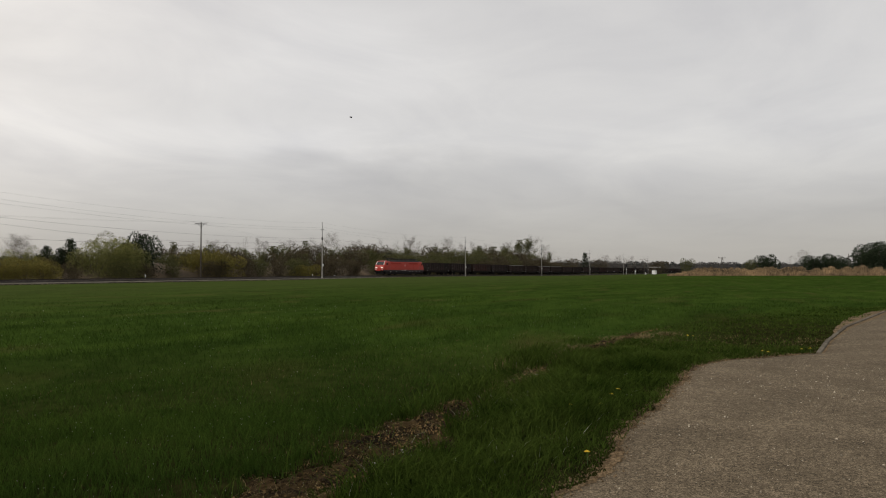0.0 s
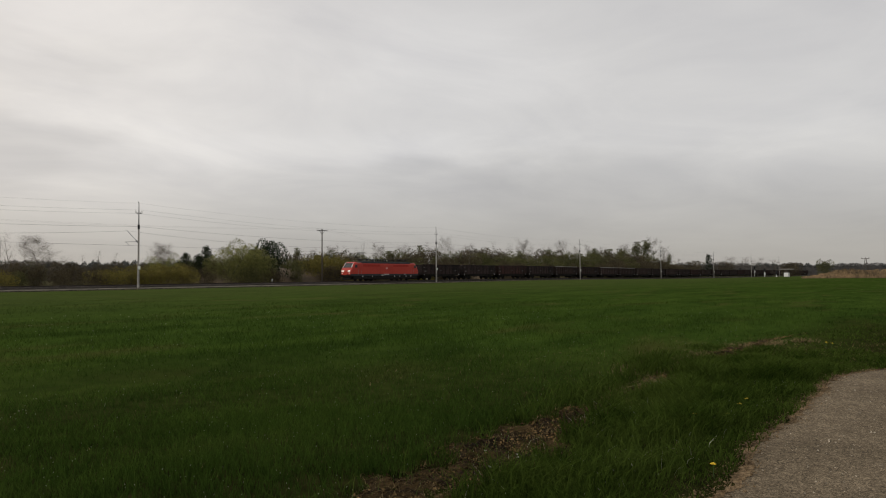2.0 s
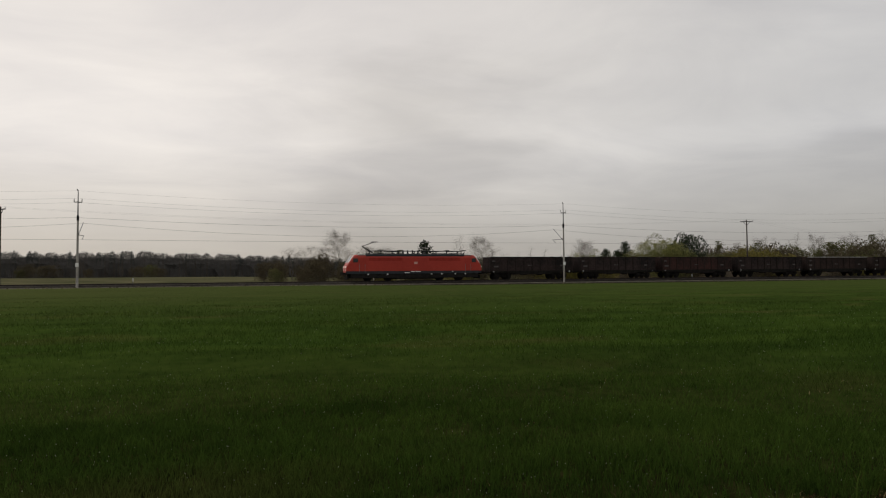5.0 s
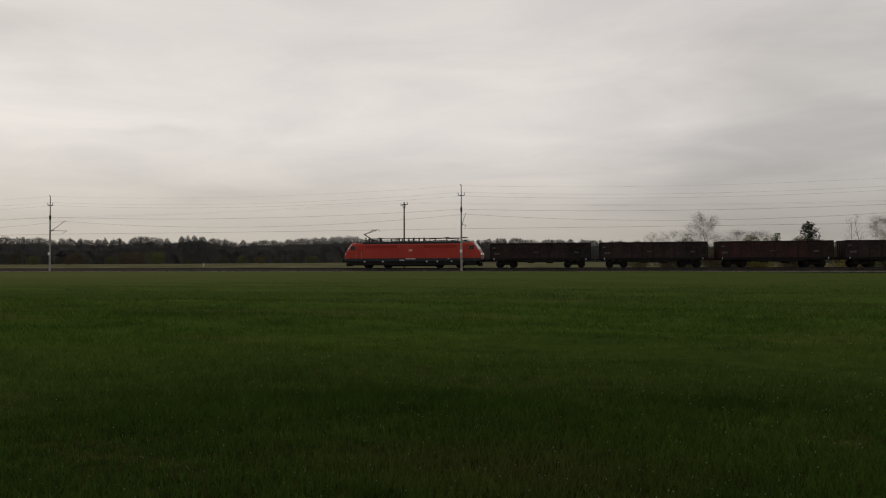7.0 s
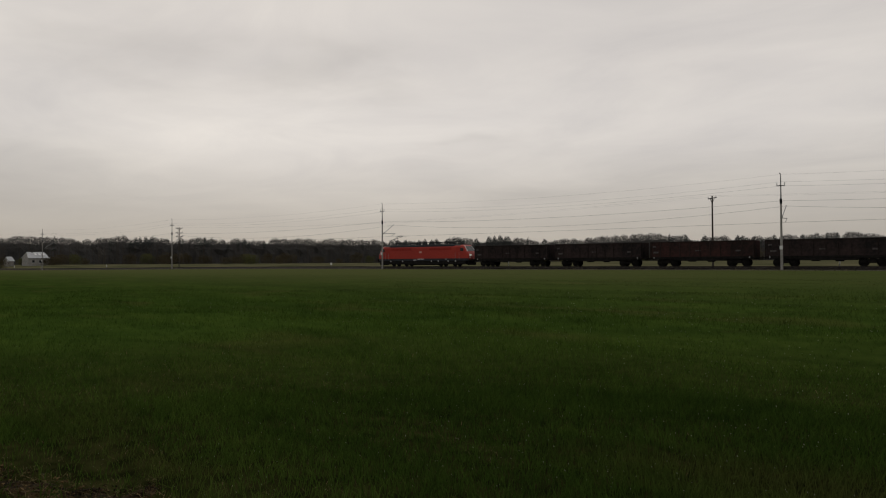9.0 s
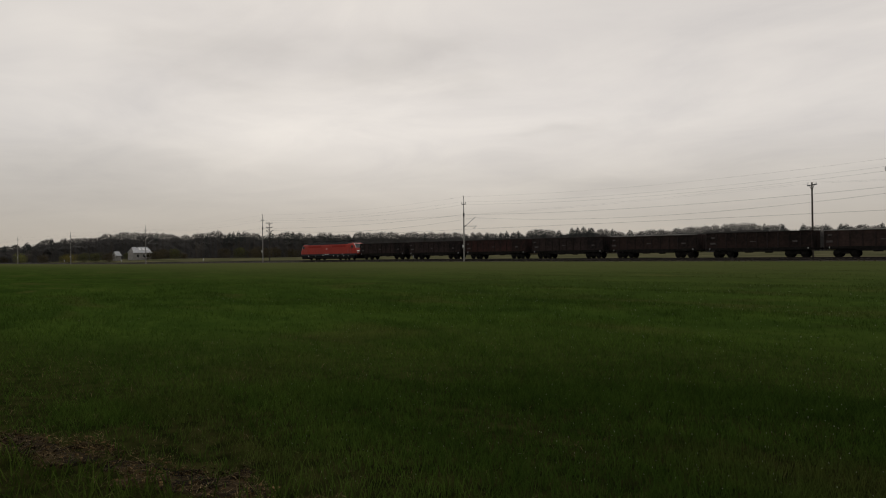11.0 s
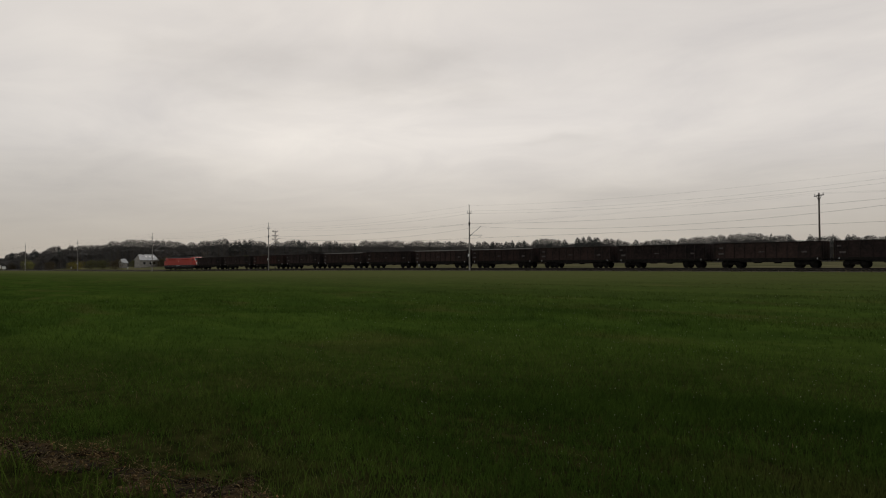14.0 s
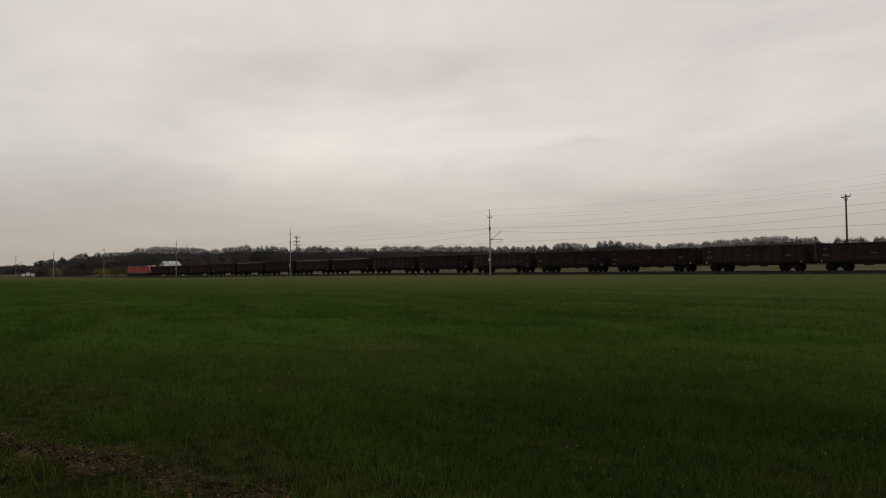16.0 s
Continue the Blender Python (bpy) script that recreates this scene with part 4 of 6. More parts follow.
POLES = [(165.0, 118.0, 9.2), (94.3, 105.0, 11.45), (-28.2, 100.0, 10.5), (-171.2, 103.0, 11.5)]
for k, (x, y, h) in enumerate(POLES):
    p = build_pole(h, double=(k == 3))
    p.matrix_basis = pose(x, y, float(ground_z(x, y)), 0, 0, -42 if k == 1 else -45 if k == 2 else 35)
    tagged(p, "dark wooden power pole with a braced crossarm" if k < 3 else "dark power pole with three stacked crossarms", "power pole", "power line poles")
for o in (-0.95, 0.95):
    strung("power_line", [(x + o * 0.15, y + o, float(ground_z(x, y)) + h - 0.05) for x, y, h in POLES], 1.5, 0.004, "thin sagging power line between wooden poles")

# ---- trees ----


def clump_mesh(name, centres, size, mat, rng, flat=0.6, single=False, rise=0.0):
    """Many small ragged leaf clumps: two crossed triangles each, or one slender upward sprig."""
    n = len(centres)
    s = size * rng.uniform(0.6, 1.4, n)[:, None]
    a = rng.normal(size=(n, 3)) + np.array((0, 0, rise))
    a /= np.linalg.norm(a, axis=1)[:, None]
    b = np.cross(a, rng.normal(size=(n, 3)))
    b /= np.linalg.norm(b, axis=1)[:, None]
    c = np.cross(a, b)
    v = np.stack([centres + a * s, centres - a * s * 0.5 + b * s * flat, centres - a * s * 0.6 - b * s * flat, centres + c * s * 0.7], 1).reshape(-1, 3)
    if single:
        v = v.reshape(-1, 4, 3)[:, :3].reshape(-1, 3)
        i = np.arange(n) * 3
        return mesh_of(name, v, np.stack([i, i + 1, i + 2], -1), mat)
    i = np.arange(n) * 4
    f = np.concatenate([np.stack([i, i + 1, i + 2], -1), np.stack([i, i + 3, i + 1], -1)])
    return mesh_of(name, v, f, mat)


def limbs(rng, h, spread, levels=2, count=9, up=0.55, start=0.25, r0=None, forks=4):
    """A bmesh of trunk, limbs and side branches, and their tips."""
    bm, tips = fresh(), []
    r0 = r0 or h * 0.018
    p, d = Vector((0, 0, -0.3)), Vector((0, 0, 1))
    pts = [p.copy()]
    for k in range(6):
        d = (d + Vector((rng.normal() * 0.06, rng.normal() * 0.06, 0))).normalized()
        p = p + d * (h * 0.93 + 0.3) / 6
        pts.append(p.copy())
    for k in range(6):
        rod(bm, pts[k], pts[k + 1], r0 * (1 - k / 6.5), r0 * (1 - (k + 1) / 6.5), 6)

    def grow(a, d, length, r, level):
        b = a + d * length * 0.55 + Vector((0, 0, length * 0.05))
        c = b + (d + Vector((0, 0, up * 0.5))).normalized() * length * 0.45
        rod(bm, a, b, r, r * 0.7, 3)
        rod(bm, b, c, r * 0.7, r * 0.25, 3)
        tips.extend([b, (b + c) / 2, c])
        if level:
            for _ in range(forks):
                t = rng.uniform(0.2, 1.0)
                q = a + (b - a) * t if rng.random() < 0.5 else b + (c - b) * t
                dd = (d + Vector(rng.normal(size=3) * 0.6) + Vector((0, 0, up * 0.4))).normalized()
                grow(q, dd, length * rng.uniform(0.35, 0.55), r * 0.5, level - 1)

    for k in range(count):
        t = start + (1 - start) * (k + rng.random()) / count
        i = min(int(t * 6), 5)
        a = pts[i] + (pts[i + 1] - pts[i]) * (t * 6 - i)
        ang = k * 2.4 + rng.normal() * 0.4
        d = Vector((math.cos(ang), math.sin(ang), up + t * 0.5)).normalized()
        grow(a, d, spread * (1.15 - 0.75 * t) * rng.uniform(0.8, 1.1), r0 * 0.45 * (1.2 - t), levels)
    tips.append(pts[-1])
    return bm, tips


def bare_tree(kind, label, h, spread, seed, start, up, count, twigs):
    """A leafless tree: limbs, branches and fine outward twigs."""
    rng = np.random.default_rng(seed)
    root = tagged(new(kind), label, "tree")
    bm, tips = limbs(rng, h, spread, 2, count, up, start, h * 0.010, 4 if twigs > 1 else 3)
    part("trunk", bm, TWIG, root)
    t = np.repeat(np.array([tuple(v) for v in tips]), twigs, 0)
    t = t + rng.normal(size=t.shape) * h * 0.036
    n = len(t)
    d = t * np.array([1, 1, 0])
    d = d / (np.linalg.norm(d, axis=1)[:, None] + 0.3) + np.array([0, 0, 0.7]) + rng.normal(size=(n, 3)) * 0.55
    d /= np.linalg.norm(d, axis=1)[:, None]
    ln = rng.uniform(0.3, 0.8, n)[:, None] * h / 12
    side = np.cross(d, rng.normal(size=(n, 3)))
    side *= 0.011 * h / 12 / np.linalg.norm(side, axis=1)[:, None]
    v = np.stack([t - side, t + side, t + d * ln], 1).reshape(-1, 3)
    i = np.arange(n) * 3
    tagged(part("branchwork", mesh_of("branchwork", v, np.stack([i, i + 1, i + 2], -1), TWIG), TWIG, root), kind="stuff")
    return root


def leafy_tree(kind, label, category, h, spread, mat, n, size, seed, levels=1, start=0.15, up=0.5, scatter=0.12, count=10, flat=0.6):
    rng = np.random.default_rng(seed)
    root = tagged(new(kind), label, category)
    bm, tips = limbs(rng, h, spread, levels, count, up, start)
    part("trunk", bm, BARK if mat is not TWIG else TWIG, root)
    t = np.array([tuple(v) for v in tips])
    c = t[rng.integers(0, len(t), n)] + rng.normal(size=(n, 3)) * h * scatter * np.array([1, 1, 0.8])
    c[:, 2] = np.clip(c[:, 2], h * 0.06, h * 1.02)
    part("crown", clump_mesh("crown", c, size, mat, rng, flat), mat, root)
    return root


def shrub(kind, label, h, w, mat, n, size, seed, flat=0.5, rise=0.5):
    """A many-stemmed bush that leafs down to the ground."""
    rng = np.random.default_rng(seed)
    root = tagged(new(kind), label, "bush")
    bm, c = fresh(), []
    lobes = []
    for k in range(9):
        a, r = k * 2.4, w * 0.5 * math.sqrt((k + 0.3) / 9)
        tip = Vector((math.cos(a) * r, math.sin(a) * r * 0.8, h * rng.uniform(0.5, 0.82) * (1.05 - 0.35 * r / w)))
        rod(bm, (math.cos(a) * 0.15, math.sin(a) * 0.15, -0.2), tip * 0.55, 0.06, 0.045, 4)
        rod(bm, tip * 0.55, tip, 0.045, 0.015, 4)
        lobes.append(tip)
    part("branchwork", bm, BARK, root)
    per = n // len(lobes)
    for tip in lobes:
        p = rng.normal(size=(per, 3))
        p /= np.linalg.norm(p, axis=1)[:, None]
        p *= rng.uniform(0.5, 1.0, per)[:, None] ** 0.5
        p = p * np.array([w * 0.24, w * 0.22, h * 0.27]) + np.array(tip)
        low = rng.random(per) < 0.35
        p[low, 2] *= rng.uniform(0.1, 0.8, low.sum())
        c.append(p)
    c = np.concatenate(c)
    c[:, 2] = np.maximum(c[:, 2], 0.1)
    part("crown", clump_mesh("crown", c, size, mat, rng, flat, True, rise), mat, root)
    return root


def pine(h, seed, w=0.40):
    rng = np.random.default_rng(seed)
    root = tagged(new("pine_tree"), "dark green pine tree with ragged crown behind the railway", "pine tree")
    bm, c = fresh(), []
    rod(bm, (0, 0, -0.3), (0, 0, h * 0.97), h * 0.02, h * 0.004, 6)
    k = 0
    z = h * 0.22
    while z < h * 0.97:
        reach = h * w * (1 - z / h) ** 0.7 * rng.uniform(0.6, 1.1) + 0.2
        a = k * 2.4 + rng.normal() * 0.3
        tip = Vector((math.cos(a) * reach, math.sin(a) * reach, z + reach * 0.25))
        rod(bm, (0, 0, z), tip, h * 0.005, h * 0.002, 4)
        t = rng.uniform(0.15, 1.0, 46)[:, None]
        base = np.array((0, 0, z)) * (1 - t) + np.array(tip) * t
        c.append(base + rng.normal(size=(46, 3)) * h * 0.026)
        z += h * 0.022
        k += 1
    part("trunk", bm, BARK, root)
    part("crown", clump_mesh("crown", np.concatenate(c), h * 0.03, NEEDLES, rng, 0.3, True, 0.4), NEEDLES, root)
    return root


def protos():
    P = {}
    P["willow"] = [shrub("willow_bush", "rounded spring-green willow bush behind the railway", 9, 8.5, LEAF_GREEN, 11000, 0.125, s, 0.45, 0.3) for s in (11, 12)]
    P["olive"] = [shrub("olive_bush", "dense olive-green bush behind the railway", 8, 7.5, LEAF_OLIVE, 3600, 0.20, s, 0.46, 0.6) for s in (21, 22, 23)]
    P["yellow"] = [shrub("yellow_bush", "low yellow-green budding bush by the railway", 5, 6.5, LEAF_YELLOW, 4800, 0.135, s, 0.45, 0.5) for s in (31, 32)]
    P["brown"] = [shrub("brown_bush", "leafless brown bush behind the railway", 7, 6.5, LEAF_BROWN, 3300, 0.225, s, 0.32, 0.9) for s in (41, 42, 43)]
    P["bare"] = [bare_tree("bare_tree", "bare grey-brown tree with fine twigs", 12, 5.2, s, 0.14, 0.55, 12, 4) for s in (51, 52, 53)]
    P["round"] = [bare_tree("round_bare_tree", "broad bare tree with a round crown of fine twigs", 12, 4.6, s, 0.26, 0.35, 22, 5) for s in (55, 56)]
    P["birch"] = [bare_tree("thin_birch", "slender birch with sparse twigs", 12, 2.4, s, 0.22, 1.0, 10, 1) for s in (61, 62)]
    P["leafy"] = [leafy_tree("young_tree", "budding pale green tree behind the railway", "tree", 12, 3.6, LEAF_OLIVE, 1300, 0.22, s, 2, 0.2, 0.6, 0.05, 12) for s in (71, 72)]
    P["pine"] = [pine(10, s) for s in (81, 82)]
    P["evergreen"] = [shrub("evergreen_bush", "dark rounded evergreen behind the dry reeds", 8, 9.5, NEEDLES, 7000, 0.24, s, 0.4, 0.6) for s in (91, 92)]
    return P


TREES = protos()
HEIGHT = {"willow": 9, "olive": 8, "yellow": 5, "brown": 7, "bare": 12, "round": 12, "birch": 12, "leafy": 12, "pine": 10, "evergreen": 8}
placed = {}


def plant(kind, x, y, h, rng, widen=1.0, group=""):
    """Stands a tree of that kind at its place, at height h."""
    lot = TREES[kind]
    k = rng.randrange(len(lot))
    s = h / HEIGHT[kind]
    m = pose(x, y, float(ground_z(x, y)) - 0.05, 0, 0, rng.uniform(0, 360)) @ Matrix.Diagonal((s * widen, s * widen, s, 1))
    key = (kind, k)
    if key in placed:
        ob = copy_thing(lot[k], m)
        ob.matrix_basis = m
    else:
        ob = lot[k]
        ob.matrix_basis = m
        placed[key] = True
    return tagged(ob, group=group)


def tree_at(kind, az, el, y, rng, widen=1.0):
    """A tree at depth y behind the field whose top stands el degrees up, az degrees left of the track's normal."""
    x = -y * math.tan(radians(az))
    top = 1.6 + math.hypot(x, y) * math.tan(radians(el))
    return plant(kind, x, y, max(top - float(ground_z(x, y)), 1.5), rng, widen)


def belt():
    rng = random.Random(5)
    # heights of the thicket's skyline along the railway: degrees left, degrees up
    sky_az = [-71, -69, -66, -62, -57, -52, -47, -43, -39, -38, -34, -33, -30, -28, -26, -22, -18, -12, -7, -4]
    sky_el = [1.0, 2.1, 2.0, 2.2, 2.35, 2.2, 2.3, 2.2, 2.1, 1.9, 1.8, 1.5, 1.35, 1.4, 1.45, 1.45, 1.5, 1.5, 1.7, 1.2]
    x = 340.0
    while x > 4:
        az = -math.degrees(math.atan2(x, 112))
        el = float(np.interp(az, sky_az, sky_el))
        for row, y in enumerate((106.5, 114.0, 125.0)):
            if (row == 0 and (-34.6 < az < -32.2 or -40.6 < az < -39)) or (row == 0 and -47 < az < -40.6 and rng.random() < 0.3):
                continue
            k = rng.uniform(0.82, 1.04) * (0.55, 0.86, 1.02)[row]
            far = az < -38
            if far:
                kind = rng.choice(["olive", "brown", "olive", "leafy", "brown", "brown"] if row else ["brown", "olive", "brown", "brown"])
            elif az < -32:
                kind = rng.choice(["brown", "olive"])
            else:
                kind = rng.choice(["yellow", "brown", "olive", "brown", "brown", "olive"] if row == 0 else ["brown", "olive", "brown"])
            tree_at(kind, -math.degrees(math.atan2(x + rng.uniform(-2, 2), y)), el * k, y + rng.uniform(-2, 2), rng, rng.uniform(0.9, 1.25))
        if az < -39 and rng.random() < 0.6:
            tree_at(rng.choice(["bare", "birch", "bare", "leafy"]), az + rng.uniform(-0.6, 0.6), el * rng.uniform(1.0, 1.16), 130 + rng.uniform(-3, 6), rng, 0.8)
        if az < -20 and rng.random() < 0.45:
            tree_at("birch", az + rng.uniform(-0.8, 0.8), el * rng.uniform(1.0, 1.3) + 0.15, 127 + rng.uniform(-4, 6), rng, 0.9)
        x -= 4.8 if x < 150 else 6.8
    # single trees that stand out
    for kind, az, el, y, wd in (
            ("willow", -34.3, 2.75, 109, 1.0), ("willow", -35.7, 3.1, 110, 1.05), ("willow", -36.6, 2.8, 107.5, 0.9),
            ("pine", -32.75, 2.6, 114, 1.0), ("pine", -31.2, 2.05, 116, 1.1), ("pine", -32.1, 1.9, 115, 1.1), ("round", -29.6, 2.6, 122, 1.25), ("bare", -28.9, 2.2, 123, 1.0),
            ("yellow", -28.5, 0.85, 105.5, 1.2), ("yellow", -29.8, 1.3, 106.5, 1.1), ("yellow", -31.1, 1.05, 106, 1.2), ("yellow", -27.2, 1.15, 106.5, 1.1), ("yellow", -25.6, 0.8, 106, 1.3), ("willow", -30.7, 2.0, 119, 0.9), ("willow", -29.2, 1.85, 119, 0.9),
            ("yellow", -42.6, 1.9, 109, 1.0), ("yellow", -43.8, 1.6, 108, 1.1), ("yellow", -41.6, 2.0, 110, 0.9), ("yellow", -50.5, 0.75, 105, 1.3), ("yellow", -49.6, 0.65, 105, 1.3),
            ("bare", -52.2, 3.1, 128, 0.95), ("bare", -58.9, 2.9, 128, 0.9), ("bare", -62.0, 2.75, 128, 0.9), ("leafy", -68.2, 2.6, 122, 0.9), ("leafy", -69.0, 2.7, 124, 0.9), ("bare", -69.4, 2.75, 124, 0.8), ("bare", -70.3, 2.1, 120, 0.8),
            ("round", -21.3, 3.05, 116, 1.15), ("birch", -19.4, 3.6, 118, 1.0), ("birch", -18.7, 3.2, 118, 1.0), ("birch", -26.3, 2.1, 124, 1.0), ("birch", -25.2, 2.3, 124, 1.0), ("birch", -24.0, 2.0, 126, 1.0),
            ("pine", -16.05, 2.9, 112, 1.15), ("olive", -15.5, 2.0, 111, 0.9), ("round", -9.1, 3.5, 118, 1.1), ("olive", -12.5, 2.15, 112, 0.9), ("leafy", -14.0, 2.1, 120, 0.8), ("round", -11.6, 2.35, 121, 1.5), ("round", -12.6, 2.2, 121, 1.5),
            ("bare", -7.0, 2.3, 135, 1.2), ("bare", -6.0, 2.35, 137, 1.2), ("bare", -5.0, 2.2, 137, 1.3), ("brown", -7.6, 1.9, 118, 1.0)):
        tree_at(kind, az, el, y, rng, wd)
    tagged(tree_at("evergreen", -37.3, 3.1, 111, rng, 0.72), "dark green rounded tree beside a pale willow bush")
    # the right-hand distance: dark evergreens behind the reed bank and a conifer by the line
    for kind, az, el, dist, wd in (("pine", -73.6, 1.55, 420, 1.0), ("brown", -72.5, 1.1, 420, 1.3), ("brown", -74.8, 1.0, 430, 1.3), ("bare", -76.3, 1.2, 440, 1.1), ("bare", -75.2, 1.25, 425, 1.4), ("bare", -77.2, 1.1, 430, 1.4), ("bare", -78.3, 0.95, 430, 1.4), ("brown", -79.4, 0.85, 430, 1.5), ("olive", -81.6, 1.05, 460, 1.0),
                                   ("evergreen", -87.4, 1.22, 300, 0.95), ("olive", -86.3, 0.95, 300, 1.2), ("evergreen", -90.4, 1.12, 300, 0.9), ("evergreen", -91.3, 1.3, 305, 1.05), ("evergreen", -92.2, 0.95, 300, 0.9),
                                   ("bare", -89.9, 1.4, 310, 1.2), ("birch", -89.0, 1.1, 310, 1.6),
                                   ("evergreen", -93.7, 1.5, 290, 1.0), ("evergreen", -94.6, 2.0, 290, 1.0), ("evergreen", -95.9, 2.1, 290, 1.1)):
        a = radians(az)
        xx, yy = -dist * math.sin(a), dist * math.cos(a)
        plant(kind, xx, yy, 1.6 + dist * math.tan(radians(el)) - float(ground_z(xx, yy)), rng, wd)
    # bushes on the meadow before the wood
    for k in range(52):
        az = 4 + 66 * (k + rng.random()) / 52
        dist = rng.uniform(325, 372)
        a = radians(az)
        plant(rng.choice(["brown", "olive", "brown", "brown", "bare"]), -dist * math.sin(a), dist * math.cos(a), rng.uniform(2.0, 6.5), rng, rng.uniform(1.0, 1.9))
    for az, el, dist, kind in ((36.9, 0.55, 300, "brown"), (35.4, 0.7, 300, "olive"), (29.0, 0.7, 280, "olive"), (27.5, 0.5, 280, "olive"), (53.6, 0.6, 300, "olive"), (51.3, 0.55, 300, "brown"), (41.5, 0.6, 300, "brown"),
                               (55.5, 0.5, 290, "brown"), (71.8, 0.5, 320, "olive"), (72.6, 0.45, 320, "olive"), (73.6, 0.4, 330, "yellow"), (70.9, 0.5, 310, "brown"), (66.2, 0.75, 330, "olive"), (76.0, 0.6, 360, "bare"), (76.6, 0.5, 350, "willow"), (77.6, 0.3, 380, "brown"), (75.2, 0.35, 360, "brown")):
        a = radians(az)
        xx, yy = -dist * math.sin(a), dist * math.cos(a)
        plant(kind, xx, yy, 1.6 + dist * math.tan(radians(el)) - float(ground_z(xx, yy)), rng, 1.2)


belt()


def forest(name, label, az0, az1, dist, sky, seed, step=2.5, thick=330, dark=0.35):
    """A far wood: trunks and ragged crowns whose tops follow the wood's skyline."""
    rng = np.random.default_rng(seed)
    az_list, el_list = sky
    width = radians(az1 - az0) * dist
    reach = 1.6 + dist * np.tan(np.radians(np.interp(np.linspace(az0, az1, 400), az_list, el_list)))

    def contour(along):
        return np.interp(along, np.linspace(0, width, 400), reach)

    def stand(along, depth):
        a, d = np.radians(az0 + np.degrees(along / dist)), dist + depth
        return -d * np.sin(a), d * np.cos(a)

    # every tree is a dome or a pointed crown; the wood's outline is the highest of them at each place
    count = int(width / step) * 2
    mid = rng.uniform(0, width, count)
    pineish = rng.random(count) < dark * (0.4 + 1.2 * (np.sin(mid * 0.045 + seed) > 0.1))
    half = np.where(pineish, rng.uniform(1.3, 2.2, count), rng.uniform(2.0, 4.6, count)) * dist / 380
    tall = np.where(pineish, rng.uniform(0.86, 1.06, count), rng.uniform(0.84, 1.03, count))
    grid = np.linspace(0, width, int(width / 0.25))
    crown = np.full(len(grid), 0.80)
    owner = np.zeros(len(grid), dtype=bool)
    for m, w, h, needle in zip(mid, half, tall, pineish):
        i, j = np.searchsorted(grid, (m - w, m + w))
        q = np.abs(grid[i:j] - m) / w
        dome = h * (1 - (0.22 * q ** 1.7 if needle else 0.16 * q ** 2.2))
        higher = dome > crown[i:j]
        crown[i:j] = np.where(higher, dome, crown[i:j])
        owner[i:j] = np.where(higher, needle, owner[i:j])
    n = int(width * thick)
    along = rng.uniform(0, width, n)
    k = np.minimum((along / width * len(grid)).astype(int), len(grid) - 1)
    depth = rng.uniform(-4, 16, n)
    x, y = stand(along, depth)
    g = ground_z(x, y)
    u = np.where(rng.random(n) < 0.5, rng.random(n) ** 0.8 * 0.30, rng.random(n))
    z = g + (contour(along) - g) * crown[k] * (1 - u * 0.97)
    p = np.stack([x, y, z], -1)
    needle = owner[k] & (u < 0.5)
    cs, ds = [p[~needle]], [p[needle]]
    # fine bare twigs that stand out above the crowns
    n = int(width * thick * 0.05)
    along = rng.uniform(0, width, n)
    k = np.minimum((along / width * len(grid)).astype(int), len(grid) - 1)
    x, y = stand(along, rng.uniform(0, 10, n))
    g = ground_z(x, y)
    cs.append(np.stack([x, y, g + (contour(along) - g) * (crown[k] + rng.random(n) ** 2 * 0.06)], -1))
    tv, tf = [], []
    for m, h in zip(mid, tall):
        x, y = stand(m, rng.uniform(-3, 3))
        g = float(ground_z(x, y))
        h = (float(contour(m)) - g) * h * 0.8
        o, w = len(tv), h * 0.014
        for zz, ww in ((-0.3, w), (h, w * 0.4)):
            tv += [(x - ww, y, g + zz), (x + ww * 0.5, y - ww, g + zz), (x + ww * 0.5, y + ww, g + zz)]
        tf += [(o, o + 1, o + 4, o + 3), (o + 1, o + 2, o + 5, o + 4), (o + 2, o, o + 3, o + 5)]
    root = tagged(new(name, mesh_of(name, tv, tf, BARK)), label, "forest", kind="stuff")
    # the closed canopy inside the wood
    cols, prof = int(width / 2.5), ((0, 0.0), (2, 0.40), (4, 0.62), (9, 0.78), (20, 0.88), (40, 0.88), (60, 0.4))
    azs = np.linspace(az0, az1, cols)
    g2 = np.array([[float(ground_z(-(dist + o) * math.sin(radians(q)), (dist + o) * math.cos(radians(q)))) for q in azs] for o, _ in prof])
    hv = []
    for k, (o, share) in enumerate(prof):
        d = dist + 4 + o + rng.normal(0, 1.2, cols)
        top = 1.6 + dist * np.tan(np.radians(np.interp(azs, az_list, el_list))) - g2[k]
        z = g2[k] - 0.2 + top * share * rng.uniform(0.88, 1.05, cols)
        hv.append(np.stack([-d * np.sin(np.radians(azs)), d * np.cos(np.radians(azs)), z], -1))
    q = (np.arange(len(prof) - 1)[:, None] * cols + np.arange(cols - 1)[None]).ravel()
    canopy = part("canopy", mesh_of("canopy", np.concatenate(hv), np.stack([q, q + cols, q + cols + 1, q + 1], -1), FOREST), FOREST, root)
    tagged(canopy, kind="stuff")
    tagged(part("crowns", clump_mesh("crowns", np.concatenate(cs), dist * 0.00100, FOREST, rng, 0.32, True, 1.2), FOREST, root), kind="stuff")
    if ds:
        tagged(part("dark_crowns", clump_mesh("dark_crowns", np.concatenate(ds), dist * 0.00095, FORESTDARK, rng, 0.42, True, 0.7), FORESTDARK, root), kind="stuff")


